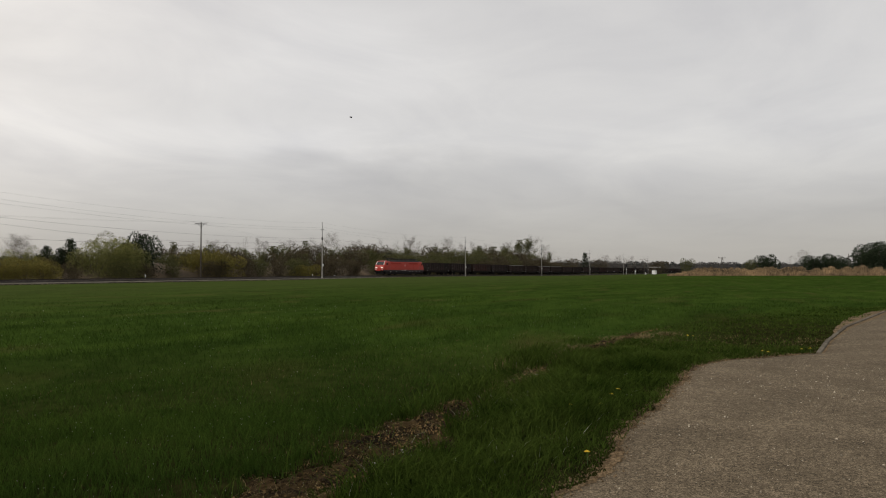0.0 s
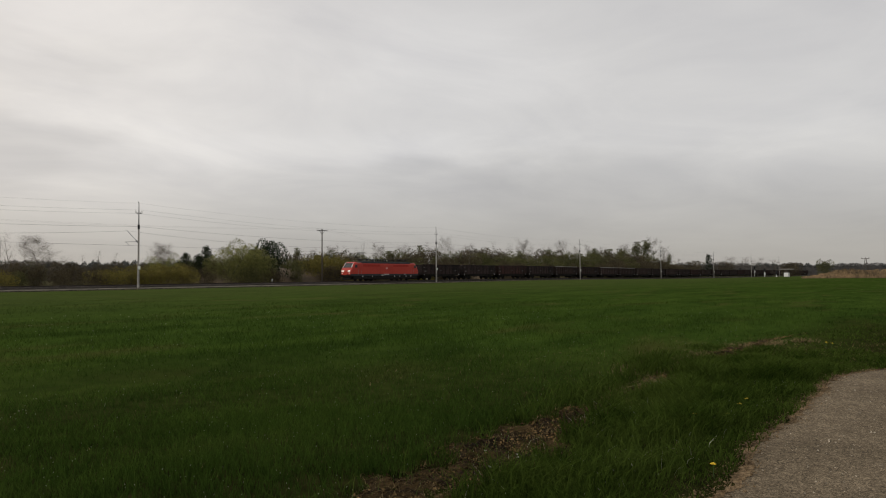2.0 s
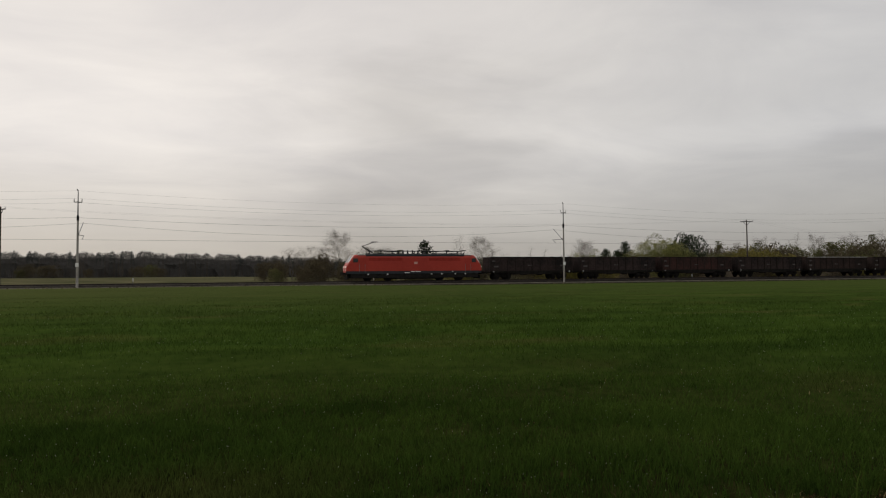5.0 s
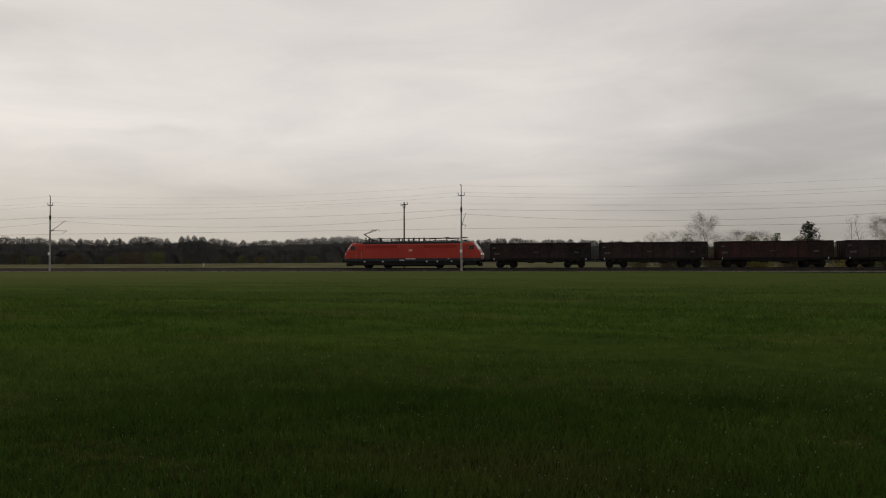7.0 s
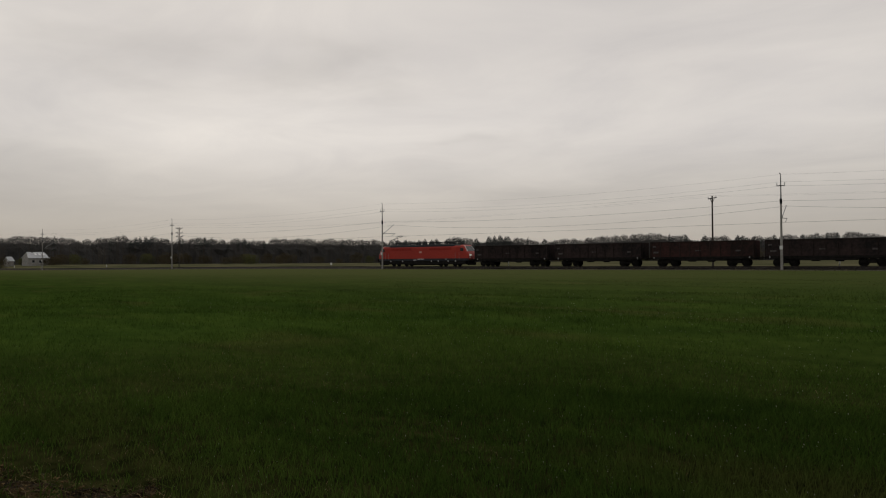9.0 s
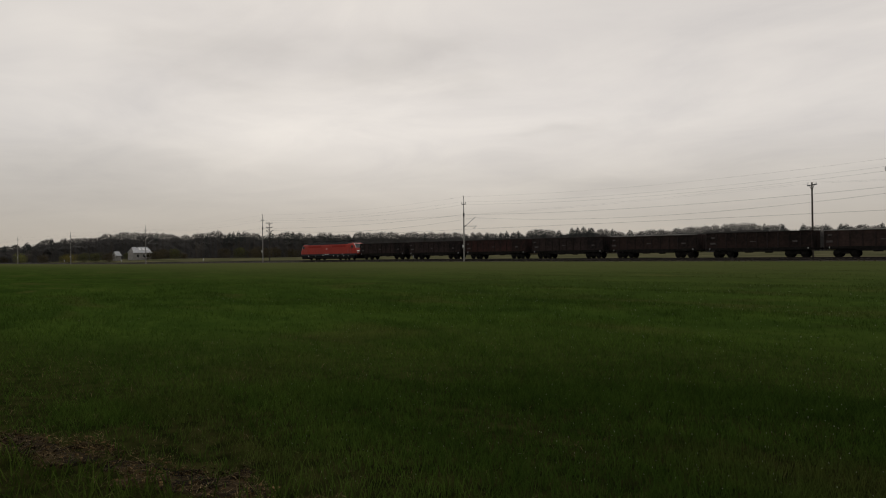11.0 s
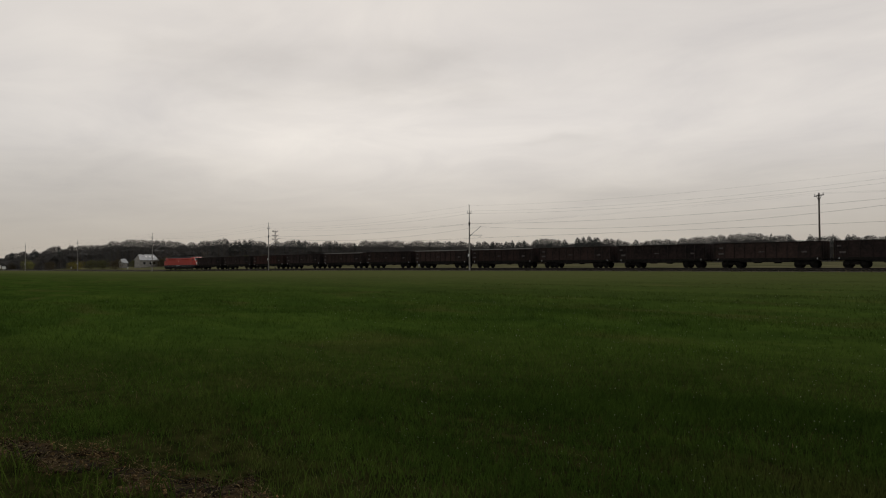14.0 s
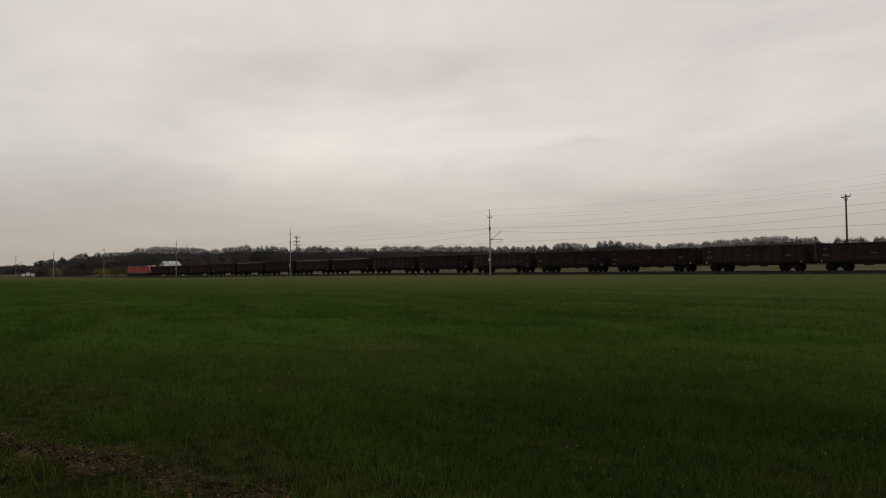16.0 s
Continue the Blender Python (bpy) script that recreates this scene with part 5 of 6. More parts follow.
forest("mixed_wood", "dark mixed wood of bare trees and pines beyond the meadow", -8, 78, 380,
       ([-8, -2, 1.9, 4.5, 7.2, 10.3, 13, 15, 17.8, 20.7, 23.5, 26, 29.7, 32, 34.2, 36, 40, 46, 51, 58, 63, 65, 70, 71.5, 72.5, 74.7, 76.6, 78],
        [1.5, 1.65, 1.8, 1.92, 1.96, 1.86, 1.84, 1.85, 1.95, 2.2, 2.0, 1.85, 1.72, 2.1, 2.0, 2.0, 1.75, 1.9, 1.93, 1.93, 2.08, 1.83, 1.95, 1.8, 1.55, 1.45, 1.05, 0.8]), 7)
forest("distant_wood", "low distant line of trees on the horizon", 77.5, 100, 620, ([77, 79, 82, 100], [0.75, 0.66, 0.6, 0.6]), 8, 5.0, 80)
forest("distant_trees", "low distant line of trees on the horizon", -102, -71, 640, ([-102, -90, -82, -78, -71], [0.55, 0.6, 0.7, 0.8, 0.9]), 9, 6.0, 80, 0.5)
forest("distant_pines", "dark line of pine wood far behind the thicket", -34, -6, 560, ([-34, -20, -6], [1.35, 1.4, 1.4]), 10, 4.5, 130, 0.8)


def dry_bank(name, x0, x1, y0, y1, h, mat, label, seed, category="bank"):
    rng = np.random.default_rng(seed)
    xs, ys = np.linspace(x0, x1, 60), np.linspace(y0, y1, 16)
    lump = np.convolve(rng.uniform(0.72, 1.15, 66), np.ones(5) / 5, "same")[3:63]

    def height(X, Y):
        u, v = (X - x0) / (x1 - x0), (Y - y0) / (y1 - y0)
        prof = np.sin(np.pi * np.clip(v, 0, 1)) ** 0.7 * np.clip(np.minimum(u, 1 - u) * 9, 0, 1) ** 0.6
        return ground_z(X, Y) - 0.1 + h * prof * np.interp(X, xs, lump) + rng.normal(size=X.shape) * 0.06
    return sheet(name, xs, ys, height, mat, label, category)


# brown bank behind the railway, under the thicket
dry_bank("earth_bank", 62, 230, 106.5, 124, 3.4, DRYMOUND, "dry brown earth bank under the bushes", 3)


def reed_bank():
    """A long mound of dry reeds on the far side of the field."""
    dry = tagged(new("reed_mound"), "mound overgrown with dry straw-coloured reeds", "reeds", kind="stuff")
    rng = np.random.default_rng(12)
    n = 26000
    az = rng.uniform(-101, -80.2, n)
    d = 236 + rng.uniform(0, 14, n)
    a = np.radians(az)
    x, y = -d * np.sin(a), d * np.cos(a)
    wave = 0.78 + 0.22 * np.sin(az * 2.1) * np.sin(az * 0.83 + 1) + 0.12 * np.sin(az * 6.3)
    rise = smooth(-80.2, -82.6, az)
    bank = 1.9 * smooth(236, 243, d) * wave * (0.25 + 0.75 * rise)
    h = rng.uniform(0.7, 1.6, n) * (0.4 + 0.6 * rise) * (0.75 + 0.25 * np.sin(az * 9.7 + 2 * np.sin(az * 3.1)))
    w = rng.uniform(0.08, 0.25, n)
    lx, ly = rng.normal(0, 0.25, n), rng.normal(0, 0.25, n)
    z = np.maximum(ground_z(x, y) + bank - 0.2, -0.2)
    v = np.stack([np.stack([x, y - w, z - 0.6], -1), np.stack([x, y + w, z - 0.6], -1), np.stack([x + lx, y + ly + w * 0.7, z + h * 0.7], -1), np.stack([x + lx * 1.6, y + ly * 1.6, z + h], -1)], 1).reshape(-1, 3)
    i = np.arange(n) * 4
    f = np.concatenate([np.stack([i, i + 1, i + 2], -1), np.stack([i, i + 2, i + 3], -1)])
    tagged(part("reed_stalks", mesh_of("reed_stalks", v, f, REED), REED, dry), kind="stuff")
    # the earth under them
    azs, dd = np.linspace(-101.5, -80.0, 80), np.linspace(234, 262, 14)
    A, D = np.meshgrid(azs, dd)
    wv = 0.78 + 0.22 * np.sin(A * 2.1) * np.sin(A * 0.83 + 1) + 0.12 * np.sin(A * 6.3)
    X, Y = -D * np.sin(np.radians(A)), D * np.cos(np.radians(A))
    Z = ground_z(X, Y) - 0.3 + 1.9 * smooth(236, 243, D) * smooth(262, 252, D) * wv * (0.25 + 0.75 * smooth(-80.2, -82.6, A))
    v = np.stack([X, Y, Z], -1).reshape(-1, 3)
    k = (np.arange(13)[:, None] * 80 + np.arange(79)[None]).ravel()
    part("mound", mesh_of("mound", v, np.stack([k, k + 80, k + 81, k + 1], -1), REED, True), REED, dry)


reed_bank()

# ---- buildings and small things in the distance ----


def polar(az, d):
    a = radians(az)
    return -d * math.sin(a), d * math.cos(a)


def build_house(az, d, w, depth, eave, ridge, label, skylights=True):
    root = tagged(new("house"), label, "house")
    bm = fresh()
    block(bm, -w / 2, w / 2, -depth / 2, depth / 2, -0.6, eave)
    part("wall", bm, RENDERWALL, root)
    for s in (-1, 1):
        bm = fresh()
        vs = [bm.verts.new(p) for p in ((s * w / 2, -depth / 2, eave), (s * w / 2, depth / 2, eave), (s * w / 2 * 0.92, 0, ridge - 0.1))]
        bm.faces.new(vs)
        r = bmesh.ops.extrude_face_region(bm, geom=bm.faces[:])
        bmesh.ops.translate(bm, verts=[v for v in r["geom"] if isinstance(v, bmesh.types.BMVert)], vec=(-s * 0.2, 0, 0))
        part("gable", bm, RENDERWALL, root)
        bm = fresh()
        ww, e = w / 2 + 0.3, depth / 2 + 0.4
        rw = w / 2 * 0.86
        q = [(-ww, s * e, eave - 0.2), (ww, s * e, eave - 0.2), (rw, 0, ridge), (-rw, 0, ridge)]
        vs = [bm.verts.new(p) for p in q] + [bm.verts.new((x, y, z + 0.12)) for x, y, z in q]
        for f in ((0, 1, 2, 3), (7, 6, 5, 4), (0, 4, 5, 1), (1, 5, 6, 2), (2, 6, 7, 3), (3, 7, 4, 0)):
            bm.faces.new([vs[i] for i in f])
        bmesh.ops.recalc_face_normals(bm, faces=bm.faces)
        roof = part("roof", bm, METALROOF, root, "pale grey sheet-metal roof")
        if skylights and s < 0:
            ang = math.degrees(math.atan2(ridge - eave + 0.2, e))
            for x in (-w * 0.08, w * 0.12, w * 0.3):
                sk = part("skylight", block(fresh(), -0.4, 0.4, -0.55, 0.55, -0.02, 0.08), WHITE, roof, "bright skylight in the roof")
                sk.matrix_basis = pose(x, -e * 0.45, eave + (ridge - eave) * 0.55 + 0.16, ang)
    if skylights:
        part("chimney", block(fresh(), -w * 0.22, -w * 0.22 + 0.6, -0.3, 0.3, ridge - 0.5, ridge + 0.4, 0.03), TIMBER, root)
        for x in (-w * 0.25, w * 0.1, w * 0.3):
            win = part("window", block(fresh(), x - 0.5, x + 0.5, -depth / 2 - 0.03, -depth / 2 + 0.05, 0.8, 1.9), GLASSY, root)
            part("window_sill", block(fresh(), x - 0.6, x + 0.6, -depth / 2 - 0.12, -depth / 2 + 0.02, 0.7, 0.79), WHITE, win)
    x, y = polar(az, d)
    root.matrix_basis = pose(x, y, float(ground_z(x, y)) + 0.35, 0, 0, az + 24)
    return root


build_house(68.75, 330, 8.0, 5.5, 2.9, 5.2, "grey house with a pale sheet-metal roof and skylights")
build_house(70.36, 335, 2.4, 3.0, 1.9, 3.6, "small grey shed with pale roof beside the house", False)


def build_hut(az, d):
    root = tagged(new("signal_hut"), "small white railway hut by the level crossing", "hut")
    part("wall", block(fresh(), -1.1, 1.1, -1.0, 1.0, -0.2, 2.2, 0.04), WHITE, root)
    part("roof", block(fresh(), -3.4, 2.7, -1.5, 1.5, 3.9, 4.3, 0.08), CONCRETE, root)
    part("upper_wall", block(fresh(), -0.8, 0.8, -0.8, 0.8, 2.2, 3.9), TIMBER, root)
    part("door", block(fresh(), -0.4, 0.4, -1.04, -0.98, -0.1, 1.95), GLASSY, root)
    x, y = polar(az, d)
    root.matrix_basis = pose(x, y, float(ground_z(x, y)), 0, 0, 80)


build_hut(-79.1, 415)


def build_boards(az, d):
    root = tagged(new("crossing_barrier"), "white crossing barrier boards on short posts", "barrier")
    for k in range(3):
        part("board", block(fresh(), k * 1.7, k * 1.7 + 1.4, -0.05, 0.05, 0.5 + 0.3 * (k % 2), 1.7 + 0.4 * (k % 2), 0.02), WHITE, root)
        part("post", rod(fresh(), (k * 1.7 + 0.7, 0.1, -0.4), (k * 1.7 + 0.7, 0.1, 1.5), 0.07), STEEL, root)
    x, y = polar(az, d)
    root.matrix_basis = pose(x, y, float(ground_z(x, y)) + 0.2, 0, 0, az)


build_boards(78.75, 340)


def build_signal(az, d, h):
    root = tagged(new("railway_signal"), "white railway signal post with a dark lamp head", "signal")
    part("post", rod(fresh(), (0, 0, -0.3), (0, 0, h), 0.14, 0.12), WHITE, root)
    part("lamp_head", block(fresh(), -0.35, 0.35, -0.35, 0.35, h - 1.7, h + 0.2, 0.06), DARKSTEEL, root)
    part("marker_plate", block(fresh(), -0.4, 0.4, -0.2, -0.15, h - 3.2, h - 2.4), WHITE, root)
    x, y = polar(az, d)
    root.matrix_basis = pose(x, y, float(ground_z(x, y)), 0, 0, 75)


for az, d, h in ((-76.9, 398, 5.6), (-77.6, 402, 4.4), (-78.4, 405, 3.0)):
    build_signal(az, d, h)


def build_tripod_mast():
    root = tagged(new("power_pylon"), "dark leaning A-frame power pole with crossarm", "pylon")
    for a in ((-1.0, -0.3), (1.0, -0.3)):
        part("leg", rod(fresh(), (a[0], 0, -0.3), (a[0] * 0.15, 0, 7.6), 0.16, 0.12), TIMBER, root)
    part("crossarm", block(fresh(), -1.6, 1.3, -0.08, 0.08, 7.4, 7.6, 0.02), TIMBER, root)
    for x in (-1.5, 0, 1.2):
        part("insulator", rod(fresh(), (x, 0, 7.6), (x, 0, 7.95), 0.08), DARKSTEEL, root)
    x, y = polar(-84.2, 330)
    root.matrix_basis = pose(x, y, float(ground_z(x, y)), 0, 0, -84)


build_tripod_mast()
x, y = polar(-92.75, 270)
post = tagged(new("lone_post"), "thin dark post standing behind the reeds", "post")
part("shaft", rod(fresh(), (0, 0, -0.3), (0, 0, 7.2), 0.12, 0.1), TIMBER, post)
part("cap", rod(fresh(), (0, 0, 7.2), (0, 0, 7.3), 0.14, 0.05), TIMBER, post)
post.matrix_basis = pose(x, y, float(ground_z(x, y)))


def build_marker(x, y, h, w, label):
    root = tagged(new("track_marker"), label, "marker post")
    part("post", rod(fresh(), (0, 0, -0.2), (0, 0, h * 0.7), 0.05), STEEL, root)
    part("plate", block(fresh(), -w / 2, w / 2, -0.03, 0.03, h * 0.6, h, 0.01), WHITE, root, "white plate")
    root.matrix_basis = pose(x, y, float(ground_z(x, y)))


for x, h, w in ((118.0, 1.0, 0.18), (126.0, 0.6, 0.4), (75.0, 1.2, 0.14), (20.0, 1.0, 0.14), (-12.0, 1.1, 0.14), (-101.5, 1.2, 0.45), (-60.0, 1.2, 0.16), (-188.0, 1.4, 0.35), (-245.0, 1.4, 0.45), (-300.0, 1.4, 0.45)):
    build_marker(x, 96.5 - float(bend(x)), h, w, "white railway marker plate on a short post")

# ---- grass, soil and flowers close to the road ----


def strip_y(x):
    """The middle line of the bare furrow between verge and field."""
    return np.interp(x, [-14, -8, -5.4, -3, 0, 3.5, 5.5, 7.4, 9.5, 12, 16, 20], [0.2, 1.2, 2.0, 2.5, 2.9, 3.2, 3.42, 3.55, 3.7, 4.0, 3.9, 3.4])


def bareness(x, y):
    """How bare the soil is: 1 in the furrow, 0 in the crop."""
    wide = np.interp(x, [-12, -7, -5.2, -3.5, 0, 3.2, 5.5, 7.3, 8.5, 10.5, 12, 14, 17, 19, 20.5], [0.10, 0.18, 0.30, 0.24, 0.30, 0.46, 0.40, 0.27, 0.12, 0.26, 0.12, 0.22, 0.10, 0.0, 0.0])
    wob = 0.18 * np.sin(x * 2.7) * np.sin(x * 1.13 + 2) + 0.10 * np.sin(x * 6.1 + y * 4) + 0.06 * np.sin(x * 14.3 + y * 9) + 0.07 * np.sin(x * 9.7 - y * 11.3)
    return np.clip((wide + wob * np.minimum(1, wide * 3) - np.abs(y - strip_y(x))) / 0.14 + 0.5, 0, 1)


def build_soil():
    xs, s = np.arange(-10, 20.5, 0.07), np.linspace(-1.15, 1.15, 34)
    X, S = np.meshgrid(xs, s)
    Y = strip_y(X) + S
    rng = np.random.default_rng(3)
    lum = rng.normal(size=X.shape)
    for _ in range(1):
        lum = (lum + np.roll(lum, 1, 0) + np.roll(lum, 1, 1) + np.roll(lum, -1, 0) + np.roll(lum, -1, 1)) / 5
    b = bareness(X, Y)
    Z = ground_z(X, Y) - 0.05 + 0.068 * b + 0.035 * lum * b * (0.6 + 0.8 * np.sin(X * 3.7 + 2 * np.sin(Y * 5.1)) * np.sin(Y * 7.3 + X))
    v = np.stack([X, Y, Z], -1).reshape(-1, 3)
    w = len(xs)
    k = (np.arange(len(s) - 1)[:, None] * w + np.arange(w - 1)[None]).ravel()
    tagged(new("bare_soil", mesh_of("bare_soil", v, np.stack([k, k + 1, k + w + 1, k + w], -1), SOIL)), "strip of bare brown soil between verge and crop", "soil", kind="structure")
    # straw and dead stalks on it
    n = 15000
    x = rng.uniform(-9, 20, n)
    y = strip_y(x) + rng.normal(0, 0.42, n)
    keep = (bareness(x, y) > 0.3) | (rng.random(n) < 0.05)
    x, y = x[keep], y[keep]
    n = len(x)
    a, l = rng.uniform(0, math.tau, n), rng.uniform(0.02, 0.11, n)
    t = rng.uniform(-0.1, 0.45, n)
    z = ground_z(x, y) + rng.uniform(0.02, 0.06, n)
    dx, dy, wd = np.cos(a) * l, np.sin(a) * l, rng.uniform(0.0006, 0.0018, n)
    v = np.stack([np.stack([x - dy / l * wd, y + dx / l * wd, z], -1), np.stack([x + dy / l * wd, y - dx / l * wd, z], -1), np.stack([x + dx, y + dy, z + t * l + 0.004], -1)], 1).reshape(-1, 3)
    i = np.arange(n) * 3
    tagged(new("dead_straw", mesh_of("dead_straw", v, np.stack([i, i + 1, i + 2], -1), STRAW)), "scattered dead straw on the bare soil", "straw", kind="stuff")


build_soil()


def build_clods():
    """Crumbs and clods of earth on the bare strip, and a few white stones."""
    rng = np.random.default_rng(31)
    n = 36000
    x = rng.uniform(-9, 20, n)
    y = strip_y(x) + rng.normal(0, 0.45, n)
    keep = bareness(x, y) > 0.35
    x, y = x[keep], y[keep]
    n = len(x)
    r = 0.0035 + 0.017 * rng.random(n) ** 4
    z = ground_z(x, y) + 0.02 + r * 0.2
    base = np.array([(1, 0, 0), (-0.5, 0.87, 0), (-0.5, -0.87, 0), (0, 0, 0.8), (0, 0, -0.5)])
    v = np.stack([x, y, z], -1)[:, None] + (base[None] + rng.normal(0, 0.25, (n, 5, 3))) * r[:, None, None]
    i = (np.arange(n) * 5)[:, None]
    tri = np.array([(0, 1, 3), (1, 2, 3), (2, 0, 3), (1, 0, 4), (2, 1, 4), (0, 2, 4)]).ravel()
    f = (i + tri[None]).reshape(-1, 3)
    tagged(new("earth_crumbs", mesh_of("earth_crumbs", v.reshape(-1, 3), f, DRYSOIL)), "crumbs of dry brown earth on the bare strip", "soil", kind="stuff")
    for k, (sx, sy, size) in enumerate(((4.70, 3.19, 0.045), (5.09, 3.15, 0.04), (5.16, 3.2, 0.03), (5.1, 3.5, 0.03), (11.0, 4.5, 0.07), (9.65, 3.7, 0.06), (9.95, 3.72, 0.05), (9.8, 3.6, 0.04), (10.9, 4.3, 0.05))):
        bm = fresh()
        bmesh.ops.create_icosphere(bm, subdivisions=1, radius=size * 0.45, matrix=pose(0, 0, 0, 20 * k, 35 * k, 50 * k))
        for q in bm.verts:
            q.co = Vector((q.co.x * 1.3, q.co.y * 0.8, q.co.z * 0.5)) * (1 + 0.25 * math.sin(q.index * 2.3 + k))
        st = tagged(part("white_stone", bm, PALESTONE), "small pale stone lying on the bare soil", "stone", "stones on the soil")
        st.matrix_basis = pose(sx, sy, float(ground_z(sx, sy)) + 0.025, 0, 0, 40 * k)


PALESTONE = material("pale_stone", (0.24, 0.23, 0.20), (0.46, 0.44, 0.40), 0.85, 12.0, gloss=0.1)
build_clods()


def blades(name, x, y, h, w, lean, mat, label, seed):
    """Bent grass blades, three joints each."""
    rng = np.random.default_rng(seed)
    n = len(x)
    a, b = rng.uniform(0, math.tau, n), rng.uniform(0, math.tau, n)
    ux, uy = np.cos(a) * w, np.sin(a) * w
    lx, ly = np.cos(b) * h * lean, np.sin(b) * h * lean
    z = ground_z(x, y) - 0.02
    bend = rng.uniform(0.2, 1.0, n)
    v = np.stack([np.stack([x - ux, y - uy, z], -1), np.stack([x + ux, y + uy, z], -1),
                  np.stack([x + lx * 0.4 - ux * 0.8, y + ly * 0.4 - uy * 0.8, z + h * 0.6], -1), np.stack([x + lx * 0.4 + ux * 0.8, y + ly * 0.4 + uy * 0.8, z + h * 0.6], -1),
                  np.stack([x + lx * (0.7 + bend), y + ly * (0.7 + bend), z + h * (1.05 - 0.25 * bend)], -1)], 1).reshape(-1, 3)
    i = np.arange(n) * 5
    f = [*np.stack([i, i + 1, i + 3, i + 2], -1).tolist(), *np.stack([i + 2, i + 3, i + 4], -1).tolist()]
    return tagged(new(name, mesh_of(name, v, f, mat)), label, "grass", kind="stuff")


def build_grass():
    rng = np.random.default_rng(21)
    # crop: tufts of short blades, denser and finer close by, one blade standing for a tuft far off
    def crop(n, r0, r1, per, spread):
        r = r0 * (r1 / r0) ** rng.random(n // per)
        a = np.radians(rng.uniform(-101, 90, n // per))
        r, a = np.repeat(r, per), np.repeat(a, per)
        x = -r * np.sin(a) + rng.normal(0, spread, len(r)) * (0.6 + 0.08 * r)
        y = r * np.cos(a) + rng.normal(0, spread, len(r)) * (0.6 + 0.08 * r)
        patch = np.sin(x * 0.21 + 1.3 * np.sin(y * 0.13)) * np.sin(y * 0.34 + x * 0.05) + 0.7 * np.sin(y * 0.9 + 0.12 * x + 1.5 * np.sin(x * 0.17)) * np.sin(x * 0.11 + 0.6 * y) + 0.6 * np.sin(x * 1.3 + y * 0.7) * np.sin(y * 1.7)
        margin = np.where(x > 20, road_edge(x) + 3.4 - 0.15 * np.clip(x - 20, 0, 18), strip_y(x) + 0.02)
        margin = margin + np.abs(rng.normal(0, 0.05 + 0.02 * r, len(r))) * np.where(rng.random(len(r)) < 0.5, -0.6, 1)
        keep = (y > margin) & (rng.random(len(r)) > bareness(x, y) * 0.90) & (y + bend(x) < 87.0)
        keep &= rng.random(len(r)) < 0.84 + 0.30 * patch
        # thin places close to the furrow where the earth shows between the tufts
        sparse = smooth(2.6, 0.2, y - strip_y(x)) * smooth(-0.2, 0.5, np.sin(x * 1.9 + 1.2 * np.sin(y * 1.4)) * np.sin(y * 2.3 + 0.6 * x) + 0.25)
        keep &= rng.random(len(r)) > 0.75 * sparse
        return x[keep], y[keep], np.hypot(x, y)[keep], patch[keep]

    x, y, r, patch = crop(285000, 2.8, 8.5, 5, 0.035)
    h = rng.uniform(0.06, 0.155, len(x)) * (0.95 + 0.25 * patch)
    blades("crop_grass", x, y, h, 0.0013 + 0.00028 * r, 0.4, GRASS, "dense dark green young crop covering the field", 1)
    x, y, r, patch = crop(440000, 7.2, 82, 4, 0.06)
    h = rng.uniform(0.05, 0.15, len(x)) * (0.95 + 0.28 * patch) * (1 - 0.72 * smooth(24, 60, r))
    w = np.minimum(0.0022 + 0.00030 * r, 0.022)
    a, b = rng.uniform(0, math.tau, len(x)), rng.uniform(0, math.tau, len(x))
    z = ground_z(x, y)
    v = np.stack([np.stack([x - np.cos(a) * w, y - np.sin(a) * w, z - 0.02], -1), np.stack([x + np.cos(a) * w, y + np.sin(a) * w, z - 0.02], -1),
                  np.stack([x + np.cos(b) * h * 0.7, y + np.sin(b) * h * 0.7, z + h], -1)], 1).reshape(-1, 3)
    i = np.arange(len(x)) * 3
    tagged(new("far_crop_grass", mesh_of("far_crop_grass", v, np.stack([i, i + 1, i + 2], -1), GRASS)), "short green young crop across the wide field", "grass", kind="stuff")
    # verge: longer wilder tufts between furrow and road
    n = 110000
    x = np.concatenate([rng.uniform(-9, 34, n // 3), rng.uniform(2.5, 16, n - n // 3)])
    lo = road_edge(x) - 0.02
    hi = np.where(x > 20, road_edge(x) + 3.6 - 0.15 * np.clip(x - 20, 0, 18), strip_y(x) + 0.12)
    hi = hi + np.abs(rng.normal(0, 0.06 + 0.035 * np.maximum(x, 0), n))
    y = lo + (hi - lo) * rng.random(n)
    clump = np.sin(x * 3.1 + 2 * np.sin(y * 2.3)) * np.sin(y * 3.7 + x)
    keep = (rng.random(n) > bareness(x, y) * 1.0) & (rng.random(n) < 0.65 + 0.35 * clump) & (hi > lo)
    keep &= rng.random(n) < smooth(0.0, 0.35, y - lo) * 0.55 + 0.45
    x, y, lo = x[keep], y[keep], lo[keep]
    h = rng.uniform(0.08, 0.30, len(x)) * (0.4 + 0.6 * smooth(0.0, 0.7, y - lo)) * (1 - 0.68 * smooth(11, 15, x)) * (1 + 0.35 * np.sin(x * 2.3 + 1.7 * np.sin(y * 3.1)) * np.sin(y * 2.9 + 0.7 * x))
    blades("verge_grass", x, y, h, 0.0019 + 0.0005 * np.hypot(x, y), 0.6, VERGE, "long wild grass on the verge beside the road", 2)
    # dry blades among the green
    n = 9000
    x = rng.uniform(-12, 18, n)
    y = road_edge(x) + rng.uniform(0.05, 9, n) * rng.random(n)
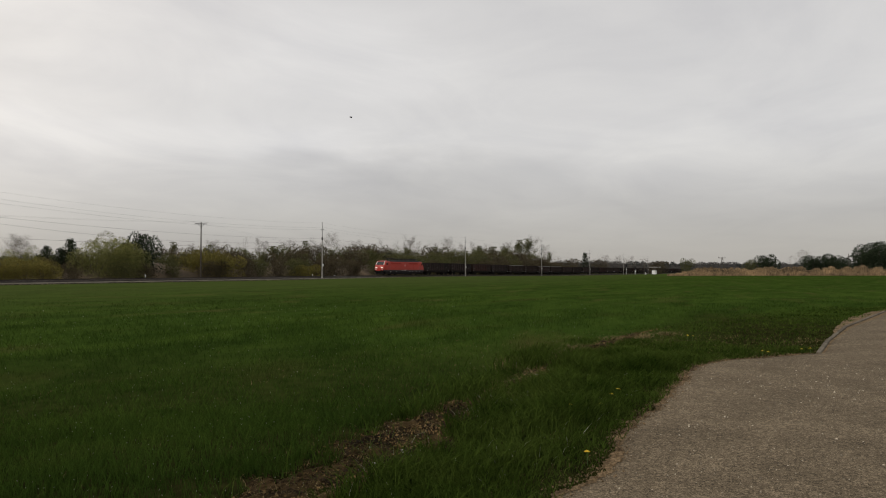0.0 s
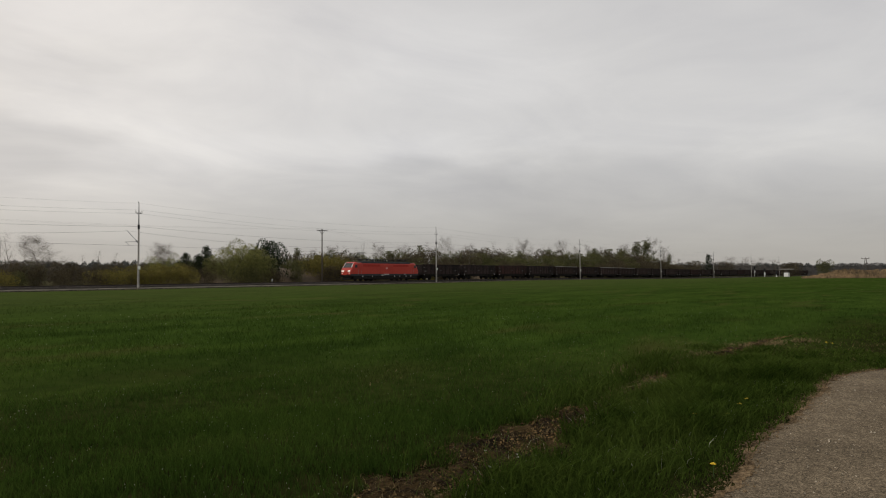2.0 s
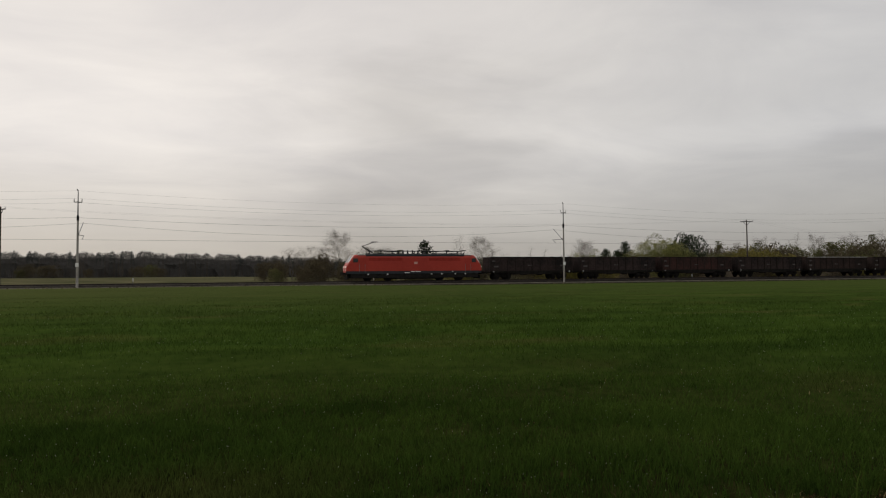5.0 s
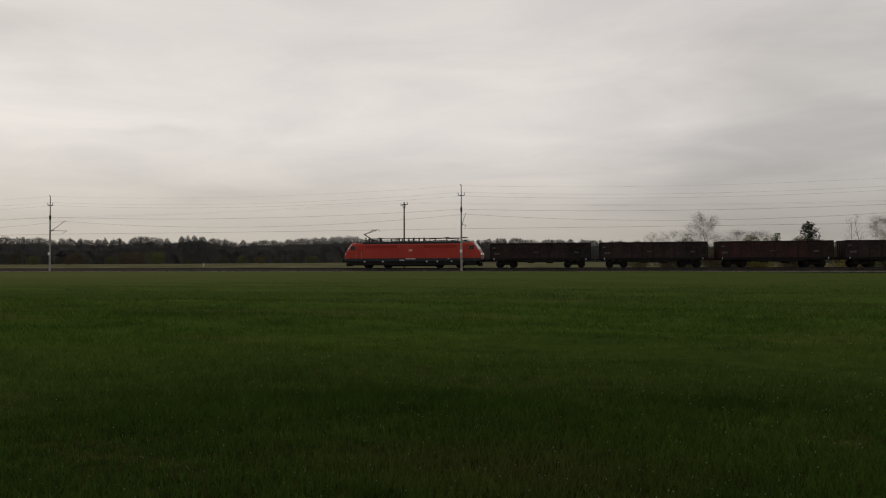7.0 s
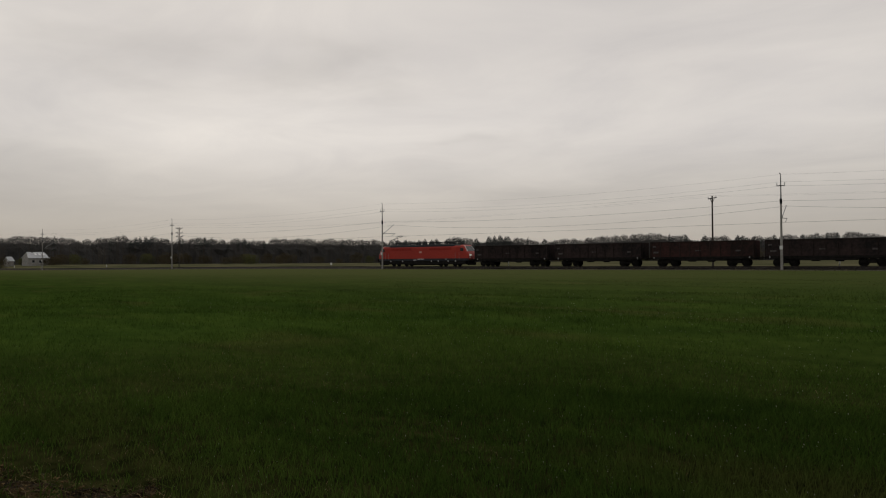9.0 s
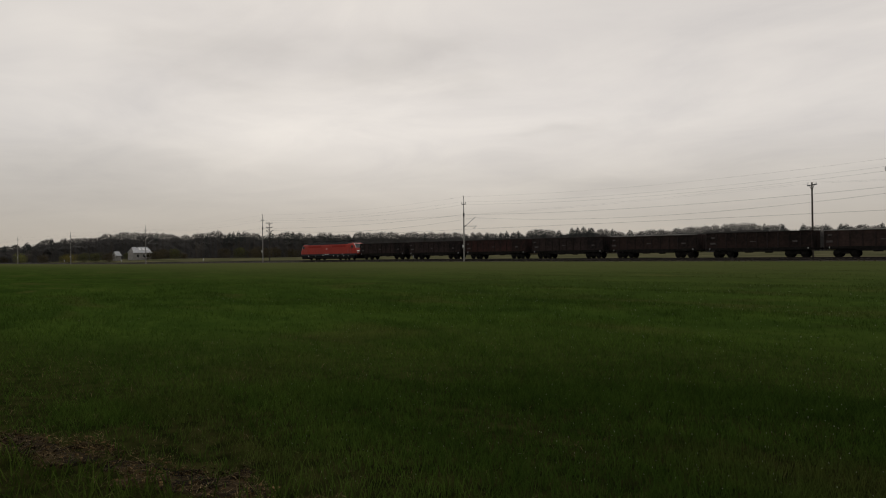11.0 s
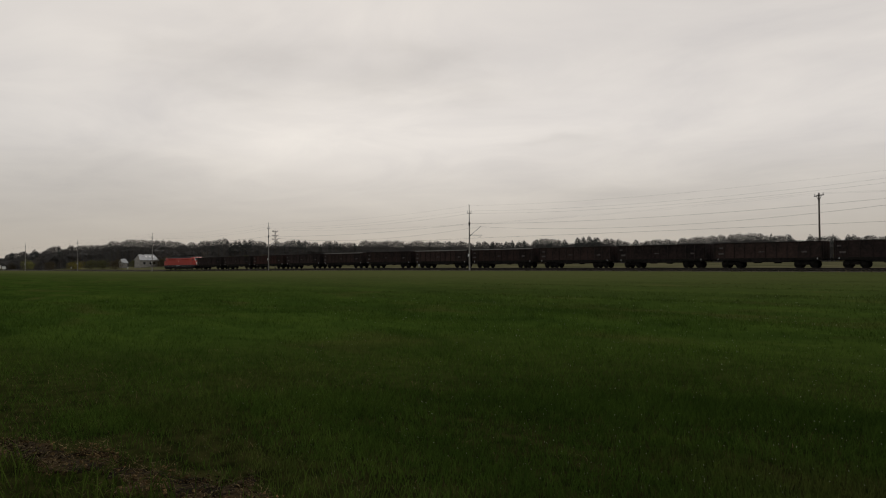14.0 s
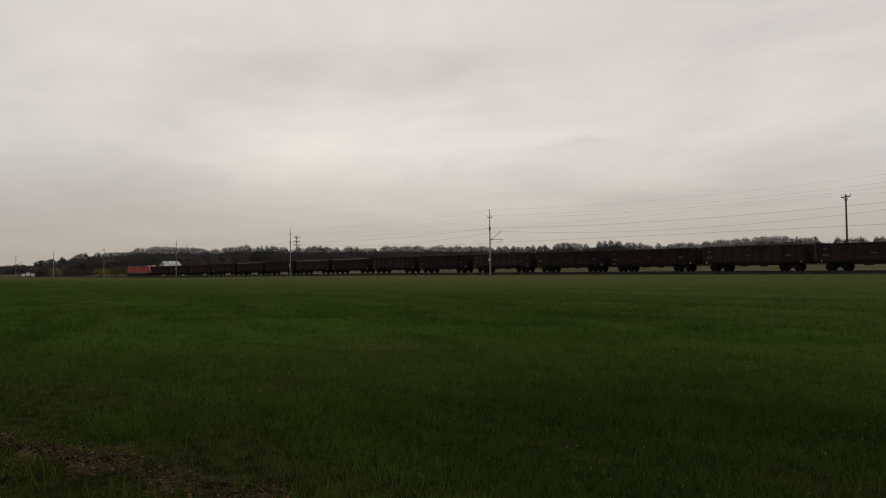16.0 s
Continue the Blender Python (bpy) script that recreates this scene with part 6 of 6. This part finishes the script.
    blades("dry_blades", x, y, rng.uniform(0.02, 0.085, n), 0.0008 + 0.0002 * np.hypot(x, y), 0.9, STRAW, "single dry pale blades among the grass", 3)
    n = 260
    x = rng.uniform(2.5, 11, n)
    y = road_edge(x) + 0.3 + (strip_y(x) - road_edge(x) - 0.4) * rng.random(n)
    blades("pale_stalks", x, y, rng.uniform(0.08, 0.19, n), 0.0007 + 0.00015 * np.hypot(x, y), 0.8, PALE, "thin pale stalks among the verge grass", 7)
    # withered tufts along the furrow
    tufts = np.array([(11.15, 4.6), (9.6, 3.66), (12.6, 4.15), (15.7, 3.97), (16.6, 3.5), (10.4, 4.2), (13.4, 4.25), (8.9, 3.9), (7.9, 3.3), (17.4, 3.1)])
    pick = rng.integers(0, len(tufts), 1500)
    x, y = tufts[pick, 0] + rng.normal(0, 0.22, 1500), tufts[pick, 1] + rng.normal(0, 0.13, 1500)
    blades("withered_tufts", x, y, rng.uniform(0.04, 0.15, 1500), np.full(1500, 0.006), 1.3, STRAW, "withered straw-coloured tufts along the bare furrow", 6)
    # pale blade tips in the crop, dew glints painted into their colour
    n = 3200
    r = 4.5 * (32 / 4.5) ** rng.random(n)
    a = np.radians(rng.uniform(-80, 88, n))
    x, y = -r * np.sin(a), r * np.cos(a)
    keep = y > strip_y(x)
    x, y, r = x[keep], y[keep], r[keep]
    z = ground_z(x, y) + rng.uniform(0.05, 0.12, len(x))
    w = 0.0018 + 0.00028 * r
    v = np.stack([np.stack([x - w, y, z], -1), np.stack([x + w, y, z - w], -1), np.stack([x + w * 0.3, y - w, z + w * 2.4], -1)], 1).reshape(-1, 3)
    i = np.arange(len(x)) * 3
    tagged(new("pale_blade_tips", mesh_of("pale_blade_tips", v, np.stack([i, i + 1, i + 2], -1), PALE)), "pale blade tips with dew glints in their colour", "grass", kind="stuff")
    # far side: rough pale grass along the track
    n = 16000
    x = rng.uniform(-300, 330, n)
    y = np.where(rng.random(n) < 0.3, rng.uniform(87.2, 88.8, n), rng.uniform(95.5, 108, n)) - bend(x)
    blades("track_side_grass", x, y, rng.uniform(0.10, 0.28, n), np.full(n, 0.05), 0.5, TRACKGRASS, "rough dry grass along the railway", 4)


PALE = material("pale_stalks_glints", (0.30, 0.32, 0.22), (0.55, 0.55, 0.42), 0.7, 5.0, island=0.4)
TRACKGRASS = material("rough_dry_grass", (0.06, 0.062, 0.026), (0.17, 0.14, 0.08), 0.9, 0.1, island=0.4)
build_grass()


def build_dandelion(seed):
    rng = random.Random(seed)
    root = tagged(new("dandelion"), "yellow dandelion flower in the verge grass", "flower", "dandelions on the verge")
    part("stem", rod(fresh(), (0, 0, 0), (0.02, 0.01, 0.19), 0.004, 0.003, 5), STEM, root)
    bm = fresh()
    for ring, (r, z, k) in enumerate(((0.034, 0.188, 14), (0.024, 0.196, 11), (0.012, 0.203, 7))):
        for i in range(k):
            a = math.tau * i / k + ring
            c, s = math.cos(a), math.sin(a)
            p = [(0.02, 0.01, z - 0.006), (0.02 + r * c - s * 0.006, 0.01 + r * s + c * 0.006, z), (0.02 + r * 1.15 * c, 0.01 + r * 1.15 * s, z + 0.004), (0.02 + r * c + s * 0.006, 0.01 + r * s - c * 0.006, z)]
            bm.faces.new([bm.verts.new(q) for q in p])
    part("flower_head", bm, YELLOW, root, "bright yellow petals")
    return root


FLOWERS = [(7.53, 2.05), (8.19, 2.09), (8.58, 2.11), (5.51, 1.62), (16.35, 2.43), (16.3, 2.32), (16.5, 2.46), (13.84, 0.74), (13.72, 0.63), (14.7, -0.05), (14.5, 0.1), (7.34, 2.35)]
first = build_dandelion(1)
for k, (x, y) in enumerate(FLOWERS):
    m = pose(x, y, float(ground_z(x, y)), 0, 0, k * 50)
    m = m @ Matrix.Scale(0.62, 4)
    if k == 0:
        first.matrix_basis = m
    else:
        copy_thing(first, m).matrix_basis = m


def build_insect():
    """A small flying insect that whisks past at the start."""
    root = tagged(new("flying_insect"), "small dark flying insect in the air", "insect")
    bm = fresh()
    bmesh.ops.create_icosphere(bm, subdivisions=2, radius=0.0016)
    for q in bm.verts:
        q.co = Vector((q.co.x * 1.9, q.co.y, q.co.z * 0.9))
    part("body", bm, DARKSTEEL, root)
    for side in (-1, 1):
        bm = fresh()
        pts = [(0.0005, 0, 0.0012), (-0.001, side * 0.002, 0.0025), (-0.0022, side * 0.0042, 0.003), (-0.0034, side * 0.004, 0.0028), (-0.002, side * 0.001, 0.0014)]
        up = [bm.verts.new(p) for p in pts]
        down = [bm.verts.new((p[0], p[1], p[2] - 0.0002)) for p in pts]
        bm.faces.new(up)
        bm.faces.new(down[::-1])
        for a in range(5):
            bm.faces.new([up[a], down[a], down[(a + 1) % 5], up[(a + 1) % 5]])
        part("wing", bm, DARKSTEEL, root, "thin dark wing")
    return root


INSECT = build_insect()


def motions():
    times = [0.5 * k for k in range(33)]
    for vehicle, offset in [(LOCO, 0.0)] + TRAIN:
        rows = []
        for t in times:
            x = front_x(t) + offset
            a, b = float(rail_top(np.float64(x + 2.7))), float(rail_top(np.float64(x + 11.7)))
            slope = math.atan2(b - a, 9.0)
            p, q = TRACK_Y - float(bend(x + 2.7)), TRACK_Y - float(bend(x + 11.7))
            turn = math.atan2(q - p, 9.0)
            rows.append((t, pose(x, p - math.sin(turn) * 2.7, a - math.sin(slope) * 2.7, 0, -math.degrees(slope), math.degrees(turn))))
        walk(vehicle, rows)
    eye = Vector(EYE)
    settled = Vector((-1.0, -2.0, 0.054)) - eye
    flight = [(0.0, way(-53.95, 12.94) * 1.7, -30, -30), (0.1, way(-52.0, 38.0) * 1.8, -45, -30), (0.4, way(-80.0, 60.0) * 2.5, -60, -20), (1.2, settled, -90, 0), (16.0, settled, -90, 0)]
    walk(INSECT, [(t, pose(*(eye + p), 0, tip, turn)) for t, p, turn, tip in flight])


motions()
